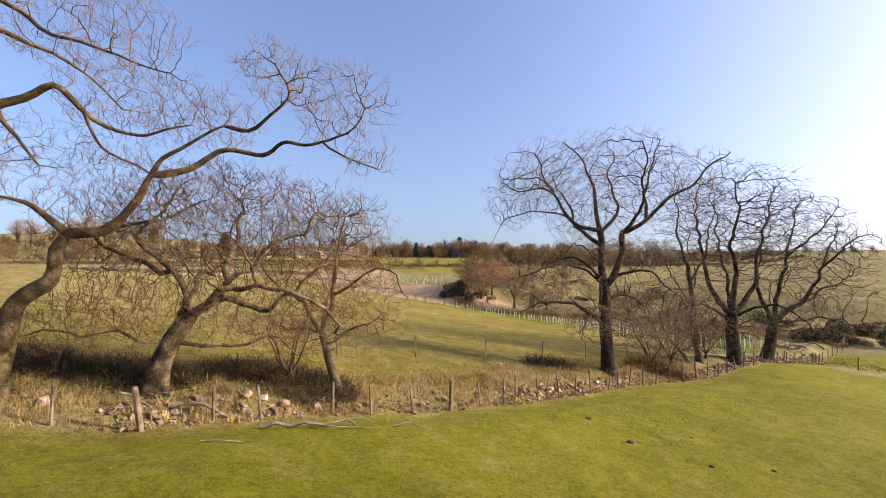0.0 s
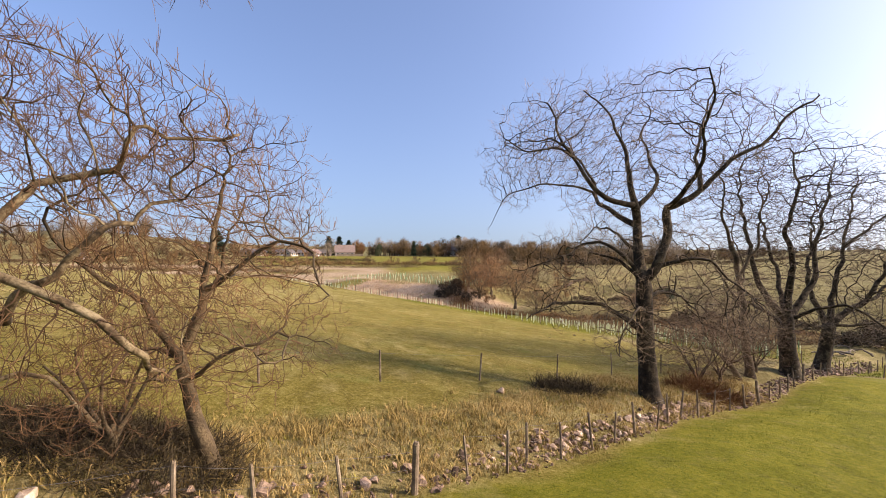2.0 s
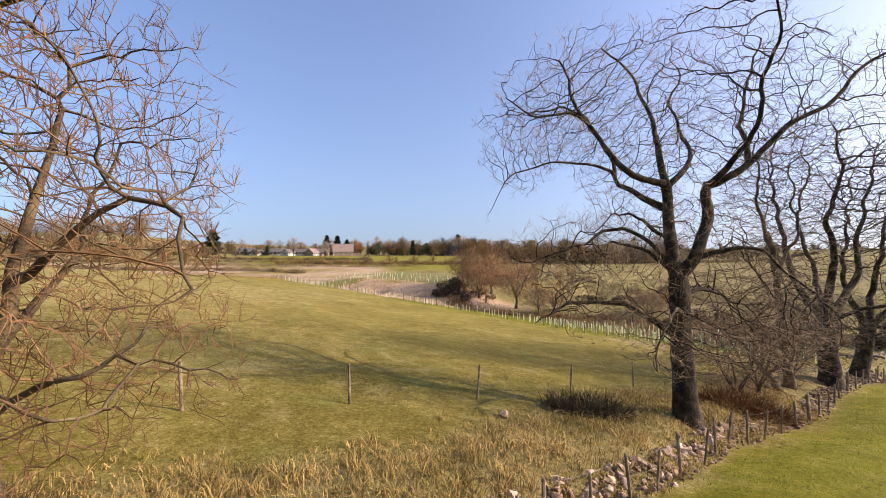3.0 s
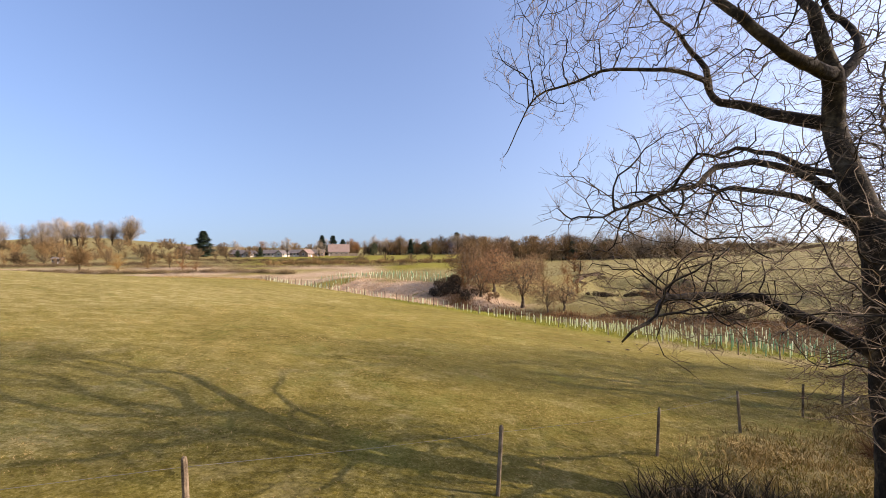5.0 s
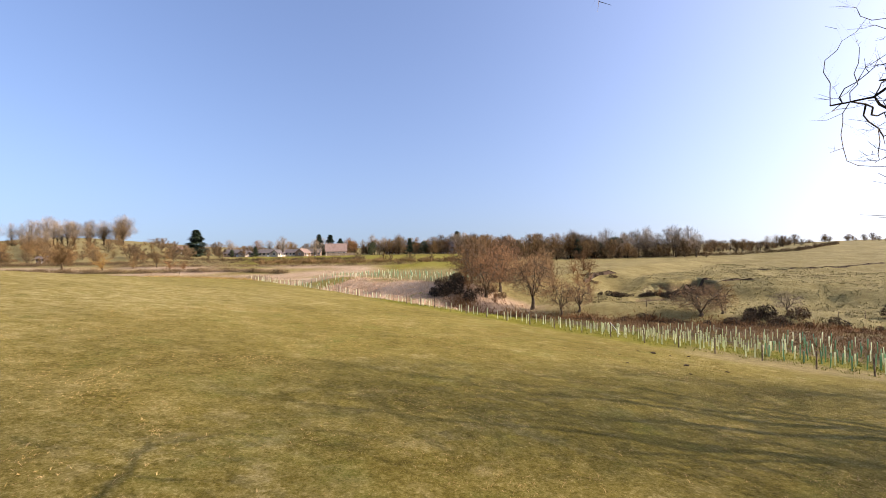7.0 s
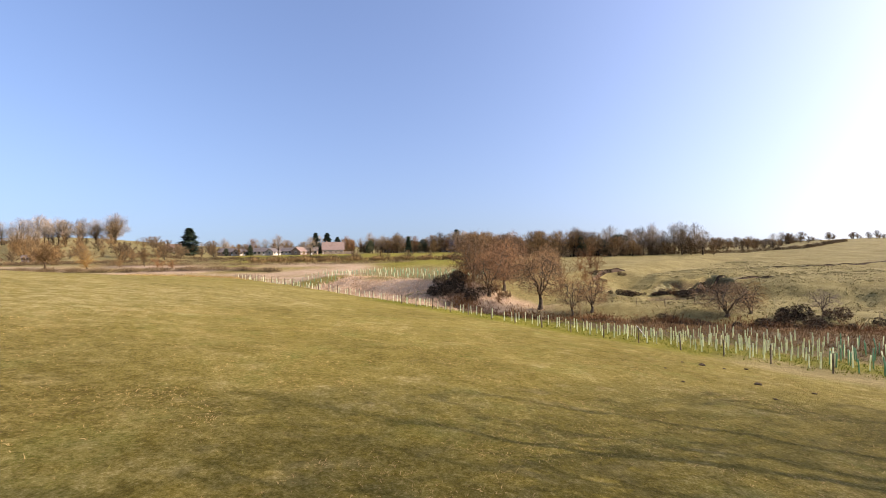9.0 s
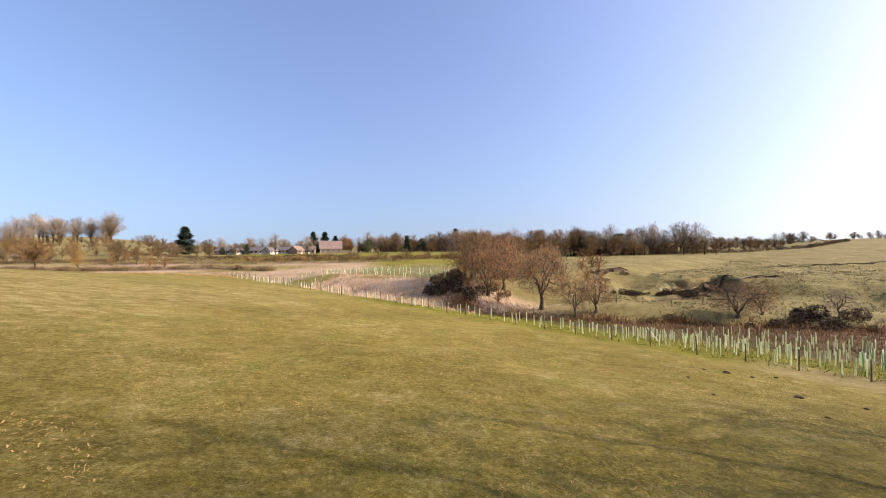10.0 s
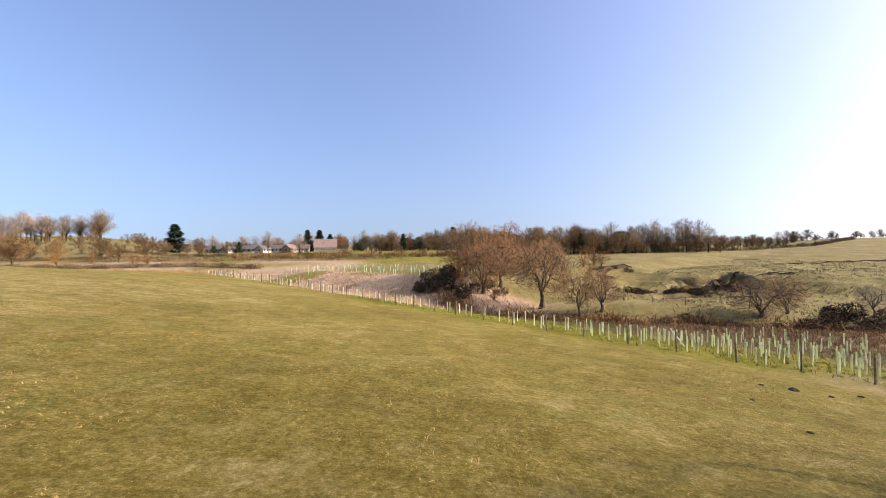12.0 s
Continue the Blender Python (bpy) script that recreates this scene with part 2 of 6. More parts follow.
def height(x, y):
    """The land's height: the field that falls to the plantation, the little valley behind it and the far rise."""
    x, y = np.asarray(x, float), np.asarray(y, float)
    s, p = (x + y - 78) / 1.4142, (y - x) / 1.4142
    near = field(x, y)
    sc = np.clip(s, 0, None) / 1.4142
    edge = field(x - sc, y - sc)
    stream = 24.5 - (np.clip(p, -40, 62) - 35) * 0.45
    right = edge + (-4.0 - edge) * smooth(s / 11) - 1.5 * np.exp(-(((s - stream) / 4.5) ** 2)) - 1.3 * smooth((s - 32) / 14) * (1 - smooth((s - 62) / 10)) + 1.7 * smooth((s - 62) / 16)
    right = right + 7.0 * smooth((x - 60) / 220) * smooth((s - 60) / 120)
    left = edge + (-3.2 - edge) * smooth(s / 6) + 2.0 * smooth((s - 9) / 12)
    left = left + 0.9 * smooth((s - 50) / 70)
    far = right + (left - right) * smooth((p - 58) / 14)
    z = np.where(s > 0, far, near)
    ridge = smooth((p - 118) / 6) * smooth((y - 124) / 14)
    z = z + (-2.6 - z) * ridge * (1 - smooth((y - 145) / 40)) + (0.2 - z) * ridge * smooth((y - 145) / 40)
    z = z + 0.012 * np.clip(y - 330, 0, 700) + 38 * np.exp(-(((x + 1330) / 260) ** 2 + ((y - 1560) / 240) ** 2)) + 16 * np.exp(-(((x + 1000) / 300) ** 2 + ((y - 1560) / 240) ** 2))
    z = z + 1.6 * smooth((y - 190) / 120)
    z = z + 9.0 * smooth((-0.54 - x / np.maximum(y - 36, 60)) / 0.2) * smooth((y - 185) / 150)
    off = y - wall_line(x)
    z = z - 0.45 * np.exp(-(((off + 0.8) / 2.6) ** 2)) + 0.3 * np.exp(-(((off - 1.6) / 1.3) ** 2))
    z = z + 0.7 * np.exp(-(((x - 29) / 8) ** 2 + ((y - 38) / 8) ** 2)) - 0.45 * np.exp(-(((x + 6) / 3.5) ** 2 + ((y - 14) / 3.5) ** 2))
    for cx, cy, rx, ry, floor in SCARS:
        z = z + (np.minimum(z, floor) - z) * scar(x, y, cx, cy, rx, ry)
    rough = smooth((s - stream - 2) / 6) * smooth((66 - p) / 6) * (y < 260)
    z = z + rough * (0.22 * np.sin(x * 0.55 + 2 * np.sin(y * 0.17)) * np.sin(y * 0.5 + 1.2 * np.sin(x * 0.2)) + 0.3 * np.sin(0.24 * y - 0.09 * x + 1.1 * np.sin(x * 0.06)) + 0.12 * np.sin(x * 1.3 + y * 0.6) * np.sin(y * 1.1))
    bank = np.exp(-(((s - 14) / 7) ** 2)) * smooth((p - 58) / 8) * smooth((106 - p) / 6)
    z = z + bank * (0.3 * np.sin(p * 0.55 + 1.5 * np.sin(s * 0.3)) + 0.16 * np.sin(p * 1.4 + s) + 0.12 * np.sin(s * 1.3 + p * 0.4))
    return z + 0.05 * np.sin(x * 0.9 + 1.3 * np.sin(y * 0.31)) * np.sin(y * 0.77 + x * 0.21)


def land(x, y):
    return float(height(x, y))


TABLE = height(*np.meshgrid(np.arange(-400.0, 541.0), np.arange(-40.0, 521.0)))


def lay(x, y):
    """The land's height from a table of metre squares, for what is scattered by the thousand."""
    i, j = int(x + 400), int(y + 40)
    u, v = x + 400 - i, y + 40 - j
    return float((TABLE[j, i] * (1 - u) + TABLE[j, i + 1] * u) * (1 - v) + (TABLE[j + 1, i] * (1 - u) + TABLE[j + 1, i + 1] * u) * v)


def spaced(parts):
    out = []
    for a, b, step in parts:
        out += list(np.arange(a, b, step))
    return np.array(out + [parts[-1][1]])


def grid_land():
    xs = spaced([(-2500, -400, 150), (-400, -120, 20), (-120, -36, 3), (-36, 50, 0.5), (50, 84, 0.7), (84, 120, 3), (120, 400, 14), (400, 2500, 150)])
    ys = spaced([(-600, -100, 50), (-100, -20, 8), (-20, 2, 1), (2, 72, 0.5), (72, 104, 1.5), (104, 150, 0.7), (150, 350, 6), (350, 1000, 50), (1000, 4500, 250)])
    gx, gy = np.meshgrid(xs, ys)
    gz = height(gx, gy)
    nx, ny = len(xs), len(ys)
    idx = np.arange(nx * ny).reshape(ny, nx)
    faces = np.stack([idx[:-1, :-1], idx[:-1, 1:], idx[1:, 1:], idx[1:, :-1]], -1).reshape(-1, 4)
    me = bpy.data.meshes.new("ground")
    me.from_pydata(np.stack([gx, gy, gz], -1).reshape(-1, 3).tolist(), [], faces.tolist())
    me.shade_smooth()
    return me, gx.ravel(), gy.ravel()


def ground_material():
    m = bpy.data.materials.new("grassland")
    m.use_nodes = True
    n, l = m.node_tree.nodes, m.node_tree.links
    b = n["Principled BSDF"]
    geo = n.new("ShaderNodeNewGeometry")

    def tex(scale, detail=6, rough=0.6):
        t = n.new("ShaderNodeTexNoise")
        t.inputs["Scale"].default_value, t.inputs["Detail"].default_value, t.inputs["Roughness"].default_value = scale, detail, rough
        l.new(geo.outputs["Position"], t.inputs["Vector"])
        return t.outputs[0]

    def mixed(fac, a, c):
        x = n.new("ShaderNodeMix")
        x.data_type = "RGBA"
        l.new(fac, x.inputs["Factor"])
        l.new(a, x.inputs["A"])
        l.new(c, x.inputs["B"])
        return x.outputs["Result"]

    def both(f1, f2, w1, w2, off=0.0):
        a = n.new("ShaderNodeMath")
        a.operation = "MULTIPLY_ADD"
        l.new(f1, a.inputs[0])
        a.inputs[1].default_value, a.inputs[2].default_value = w1, off
        c = n.new("ShaderNodeMath")
        c.operation = "MULTIPLY_ADD"
        l.new(f2, c.inputs[0])
        c.inputs[1].default_value = w2
        l.new(a.outputs[0], c.inputs[2])
        return c.outputs[0]

    def attr(name):
        a = n.new("ShaderNodeAttribute")
        a.attribute_name = name
        return a.outputs["Fac"]

    broad, mid, fine, blade = tex(0.12, 4), tex(1.1, 5), both(tex(5.0, 6, 0.75), tex(19.0, 5, 0.8), 0.6, 0.75, -0.17), tex(34.0, 5, 0.75)
    patch, pale_at = tex(0.42, 5, 0.65), tex(0.75, 6, 0.7)
    f_pasture = both(both(broad, mid, 0.35, 0.35), fine, 1.0, 0.85, -0.25)
    f_field = both(both(broad, mid, 0.45, 0.4), fine, 1.0, 1.1, -0.44)
    pasture = ramp(n, l, f_pasture, [(0.3, (0.066, 0.073, 0.004)), (0.48, (0.148, 0.151, 0.007)), (0.62, (0.228, 0.208, 0.015)), (0.75, (0.31, 0.26, 0.04))])
    olive = ramp(n, l, f_field, [(0.28, (0.088, 0.068, 0.009)), (0.46, (0.158, 0.124, 0.017)), (0.6, (0.228, 0.182, 0.034)), (0.76, (0.4, 0.325, 0.11))])
    straw = ramp(n, l, f_field, [(0.3, (0.105, 0.085, 0.024)), (0.5, (0.225, 0.178, 0.065)), (0.7, (0.37, 0.295, 0.13))])
    reed = ramp(n, l, f_field, [(0.25, (0.17, 0.11, 0.055)), (0.48, (0.4, 0.275, 0.175)), (0.72, (0.56, 0.42, 0.29))])
    moor = ramp(n, l, f_field, [(0.3, (0.085, 0.062, 0.02)), (0.46, (0.165, 0.132, 0.045)), (0.6, (0.245, 0.205, 0.078)), (0.78, (0.38, 0.32, 0.155))])
    earth = ramp(n, l, f_field, [(0.3, (0.03, 0.02, 0.013)), (0.55, (0.095, 0.062, 0.038)), (0.8, (0.2, 0.15, 0.085))])
    green = ramp(n, l, f_field, [(0.3, (0.085, 0.09, 0.012)), (0.5, (0.165, 0.165, 0.025)), (0.7, (0.25, 0.235, 0.06))])
    pale = ramp(n, l, f_field, [(0.3, (0.2, 0.155, 0.045)), (0.55, (0.36, 0.29, 0.11)), (0.75, (0.48, 0.4, 0.2))])
    olive = mixed(ramp(n, l, patch, [(0.54, (0, 0, 0)), (0.72, (0.85, 0.85, 0.85))]), olive, green)
    olive = mixed(ramp(n, l, pale_at, [(0.54, (0, 0, 0)), (0.68, (0.6, 0.6, 0.6))]), olive, pale)
    bleach = n.new("ShaderNodeMath")
    bleach.operation = "MULTIPLY"
    l.new(attr("bleach"), bleach.inputs[0])
    l.new(ramp(n, l, both(mid, fine, 0.5, 0.5), [(0.42, (0, 0, 0)), (0.62, (1, 1, 1))]), bleach.inputs[1])
    olive = mixed(bleach.outputs[0], olive, pale)
    pasture = mixed(ramp(n, l, pale_at, [(0.52, (0, 0, 0)), (0.7, (0.35, 0.35, 0.35))]), pasture, straw)
    col = mixed(attr("pasture"), olive, pasture)
    col = mixed(attr("straw"), col, straw)
    col = mixed(attr("moor"), col, moor)
    col = mixed(attr("reed"), col, reed)
    col = mixed(attr("earth"), col, earth)
    speck = tex(9.0, 9, 0.9)
    tone = ramp(n, l, speck, [(0.38, (0.55, 0.54, 0.48)), (0.5, (0.92, 0.92, 0.92)), (0.64, (1.0, 1.0, 1.0))])
    gleam = ramp(n, l, speck, [(0.52, (0, 0, 0)), (0.64, (0.75, 0.75, 0.75))])
    dull = n.new("ShaderNodeMath")
    dull.operation = "MULTIPLY_ADD"
    l.new(attr("pasture"), dull.inputs[0])
    dull.inputs[1].default_value, dull.inputs[2].default_value = -0.85, 1.0
    keen = n.new("ShaderNodeMath")
    keen.operation = "MULTIPLY"
    l.new(gleam, keen.inputs[0])
    l.new(dull.outputs[0], keen.inputs[1])
    dark = n.new("ShaderNodeMix")
    dark.data_type, dark.blend_type = "RGBA", "MULTIPLY"
    dark.inputs["Factor"].default_value = 1.0
    l.new(col, dark.inputs["A"])
    l.new(tone, dark.inputs["B"])
    col = mixed(keen.outputs[0], dark.outputs["Result"], pale)
    l.new(col, b.inputs["Base Color"])
    b.inputs["Roughness"].default_value = 0.95
    b.inputs["Specular IOR Level"].default_value = 0.1
    h = both(speck, blade, 0.9, 0.5)
    bp = n.new("ShaderNodeBump")
    bp.inputs["Strength"].default_value, bp.inputs["Distance"].default_value = 0.9, 0.12
    l.new(h, bp.inputs["Height"])
    l.new(bp.outputs[0], b.inputs["Normal"])
    return m


def wob(x, y, k=0.35):
    return np.sin(x * k + 1.7 * np.sin(y * k * 0.6)) + 0.6 * np.sin(y * k * 1.9 + x * k * 0.8)


me, gx, gy = grid_land()
ground = tagged(new("ground", me), "rolling pasture and rough grassland falling to a valley", "ground", kind="structure")
s_, p_ = (gx + gy - 78) / 1.4142, (gy - gx) / 1.4142
off = gy - wall_line(gx)
zones = {
    "bleach": 0.8 * smooth((-2 - gx + 3 * wob(gx, gy, 0.12)) / 22) * smooth((gy - 16) / 10) * smooth((112 - gy) / 50),
    "pasture": smooth((-1.1 - off + 0.35 * wob(gx, gy, 0.9)) / 1.2) * (gy < 80) + smooth((gy - 165) / 8) * smooth((310 - gy) / 10) * smooth((gx + 80 + (gy - 150) * 0.3) / 10) * smooth((22 - gx) / 14) * 0.6 + smooth((s_ + 2.2) / 1.6) * smooth((8.5 - s_) / 3) * smooth((p_ + 30) / 6) * smooth((74 - p_) / 10) * 0.75,
    "straw": smooth((off + 1.3) / 0.8) * smooth((6.5 + 0.9 * wob(gx, gy) - off) / 3.0) * (gy < 80) + smooth((s_ + 5) / 3) * smooth((2.5 - s_) / 1.5) * smooth((29 - p_) / 5) * 1.0
    + np.exp(-(((gy - 123) / 2.2) ** 2)) * (p_ > 116) * 0.9,
    "moor": smooth((gy - 318) / 25) + smooth((-0.46 - gx / np.maximum(gy - 36, 60)) / 0.1) * smooth((gy - 175) / 20) + smooth((s_ - 21) / 4) * smooth((130 - p_) / 8) * smooth((p_ - 50) / 8) * smooth((172 - gy) / 8) + smooth((s_ - 14) / 4) * smooth((62 - p_) / 6) + smooth((gx - 18 - (130 - gy).clip(0, 30)) / 15) * smooth((gy - 105) / 15),
    "reed": smooth((s_ - 2 - 1.2 * wob(gx, gy)) / 3) * smooth((24 + 2 * wob(gx, gy, 0.2) - s_) / 5) * smooth((p_ - 50) / 12) * (p_ < 104) + 0.9 * (p_ > 104) * smooth((gy - 128) / 4) * smooth((188 - gy) / 5) * smooth((-14 - gx) / 14) * smooth(0.7 + 0.4 * wob(gx, gy * 3, 0.12)),
    "earth": smooth((s_ - 7.5 - 0.8 * wob(gx, gy, 1.1)) / 3) * smooth((24 - s_) / 3) * smooth((54 - p_) / 8) * smooth((p_ - 8) / 8) * 0.85 + sum(scar(gx, gy, cx, cy, rx, ry, 1.07) * smooth((gy - cy + ry * 0.1) / (ry * 0.4)) for cx, cy, rx, ry, _ in SCARS),
}
for zone, v in zones.items():
    a = me.attributes.new(zone, "FLOAT", "POINT")
    a.data.foreach_set("value", np.clip(v, 0, 1).astype(np.float32))
me.materials.append(ground_material())


# ---- helpers for things ----
def part(name, me_, mat, parent=None, label=""):
    """One mesh object under a thing or a part. me_: a bmesh, a mesh, or (verts, faces)."""
    if isinstance(me_, bmesh.types.BMesh):
        data = bpy.data.meshes.new(name)
        me_.to_mesh(data)
        me_.free()
    elif isinstance(me_, tuple):
        data = bpy.data.meshes.new(name)
        data.from_pydata(me_[0], [], me_[1])
    else:
        data = me_
    if mat and not data.materials:
        data.materials.append(mat)
    ob = new(name, data)
    ob.parent = parent
    if label:
        tagged(ob, label)
    return ob


def thing(name, x, y, z, label, category, group="", turn=0.0, kind=""):
    ob = new(name)
    ob.empty_display_size = 0.2
    ob.matrix_basis = pose(x, y, z, 0, 0, turn)
    return tagged(ob, label, category, group, kind)


# ---- trees ----
class Wood:
    """Tapered tubes along branches, gathered into one mesh."""

    def __init__(self):
        self.v, self.f = [], []

    def tube(self, pts, radii, sides):
        start = len(self.v)
        n = len(pts)
        for i, c in enumerate(pts):
            ax = (pts[min(i + 1, n - 1)] - pts[max(i - 1, 0)])
            if ax.length < 1e-6:
                ax = Vector((0, 0, 1))
            ax.normalize()
            u = ax.orthogonal().normalized() if i == 0 else (u - ax * u.dot(ax)).normalized()
            w = ax.cross(u)
            for k in range(sides):
                a = 6.28318 * k / sides
                self.v.append(c + (u * math.cos(a) + w * math.sin(a)) * radii[i])
        if sides == 2:
            self.f += [(start + 2 * i, start + 2 * i + 1, start + 2 * i + 3, start + 2 * i + 2) for i in range(n - 1)]
            return
        for i in range(n - 1):
            for k in range(sides):
                a, b2 = start + i * sides + k, start + i * sides + (k + 1) % sides
                self.f.append((a, b2, b2 + sides, a + sides))
        self.f.append(tuple(start + (n - 1) * sides + k for k in range(sides)))

    def mesh(self, name, mat, soft=True):
        me_ = bpy.data.meshes.new(name)
        me_.from_pydata(self.v, [], self.f)
        if soft:
            me_.shade_smooth()
        me_.materials.append(mat)
        return me_


def curve(pts, step):
    """A smooth line through the points, cut into steps."""
    pts = [Vector(p) for p in pts]
    ext = [pts[0] * 2 - pts[1]] + pts + [pts[-1] * 2 - pts[-2]]
    out = []
    for i in range(1, len(ext) - 2):
        a, b2, c, d = ext[i - 1 : i + 3]
        k = max(2, int((c - b2).length / step))
        for j in range(k):
            t = j / k
            out.append(0.5 * (2 * b2 + (c - a) * t + (2 * a - 5 * b2 + 4 * c - d) * t * t + (3 * b2 - a - 3 * c + d) * t**3))
    return out + [pts[-1]]


def rand_way(rng):
    while True:
        v = Vector((rng.uniform(-1, 1), rng.uniform(-1, 1), rng.uniform(-1, 1)))
        if 0.05 < v.length < 1:
            return v.normalized()


def shoot(rng, at, way, length, r, lift, bend, n):
    """A crooked branch that leaves in a direction and turns towards the light (or hangs, with lift below 0)."""
    pts, step = [at], length / n
    for _ in range(n):
        way = (way + rand_way(rng) * bend + Vector((0, 0, lift))).normalized()
        pts.append(pts[-1] + way * step)
    return pts, way


def grow(rng, wood, twigs, line, r0, r1, lift, gap, reach, depth, crook=0.12, bare=0.25, sides=7, fine=1.0):
    """A limb along a line, its branches, and their twigs."""
    n = len(line)
    line = [line[0]] + [p + rand_way(rng) * min(crook, r0 * 0.6) for p in line[1:]]
    radii = [r0 + (r1 - r0) * (i / (n - 1)) ** 0.8 for i in range(n)]
    radii = [r * rng.uniform(0.93, 1.08) for r in radii]
    (wood if r0 > (0.022 if fine == 1 else 0.11) else twigs).tube(line, radii, sides)
    if depth == 0:
        return
    total = sum((line[i + 1] - line[i]).length for i in range(n - 1))
    walked, due = 0.0, total * bare * rng.uniform(0.6, 1.2)
    for i in range(n - 1):
        seg = line[i + 1] - line[i]
        walked += seg.length
        while walked >= due:
            due += gap * rng.uniform(0.55, 1.5)
            t = walked / total
            way = seg.normalized()
            side = way.cross(rand_way(rng)).normalized()
            out = (way * rng.uniform(0.35, 0.9) + side * rng.uniform(0.6, 1.0) + Vector((0, 0, lift * 1.2))).normalized()
            size = reach * rng.uniform(0.5, 1.25) * (1.0 - 0.35 * t)
            rb = max(0.0065 if fine == 1 else 0.02 if fine < 0.4 else 0.038, min(radii[i] * 0.62, 0.010 + 0.017 * size))
            k = max(2, int(size * fine / 0.28)) if depth > 1 else (3 if fine == 1 else 1)
            pts, _ = shoot(rng, line[i] + seg * rng.random(), out, size, rb, lift * 0.45, 0.4, k)
            grow(rng, wood, twigs, pts, rb, max(0.0042 if fine == 1 else 0.014 if fine < 0.4 else 0.03, rb * 0.28), lift * (0.6 if fine == 1 else 0.3), gap * 0.5, reach * 0.52, depth - 1, 0.02, 0.12, (5 if rb > 0.03 else 3 if depth > 1 else 2) if fine == 1 else (3 if depth > 1 else 2), fine)


def spread_limbs(rng, tall, wide, trunk, r, n, lean=(0, 0), low=0):
    """Limbs of a free-standing tree: a short trunk, n rising limbs, and some low hanging ones."""
    lx, ly = lean
    limbs = {"trunk": ([(0, 0, 0), (lx * 0.3, ly * 0.3, trunk * 0.5), (lx, ly, trunk + 0.15)], r, r * 0.8)}
    for i in range(n):
        a = 6.283 * (i + rng.uniform(-0.3, 0.3)) / n
        th = radians(8 + 70 * ((i * 0.618) % 1.0) + rng.uniform(-6, 6))
        w, h = wide * math.sin(th) * rng.uniform(0.85, 1.1), trunk + (tall - trunk) * (0.2 + 0.8 * math.cos(th)) * rng.uniform(0.9, 1.05)
        mid = 0.45 + rng.uniform(-0.08, 0.08)
        pts = [(lx, ly, trunk - 0.1)]
        for t in (0.25, mid, 0.75, 1.0):
            bow = t**1.15
            pts.append((lx + math.cos(a) * w * bow + rng.uniform(-0.4, 0.4), ly + math.sin(a) * w * bow + rng.uniform(-0.4, 0.4), trunk + (h - trunk) * t**0.85 - (0.06 * w * t * t)))
        limbs["limb_%d" % i] = (pts, r * rng.uniform(0.38, 0.55), 0.016)
    for i in range(low):
        a = rng.uniform(0, 6.283)
        w, z0 = wide * rng.uniform(0.6, 1.0), trunk * rng.uniform(0.7, 1.1)
        pts = [(lx * 0.8, ly * 0.8, z0)] + [(math.cos(a) * w * t, math.sin(a) * w * t, z0 + 1.0 * t - 2.4 * t * t) for t in (0.35, 0.7, 1.0)]
        limbs["low_%d" % i] = (pts, r * 0.22, 0.012)
    return limbs


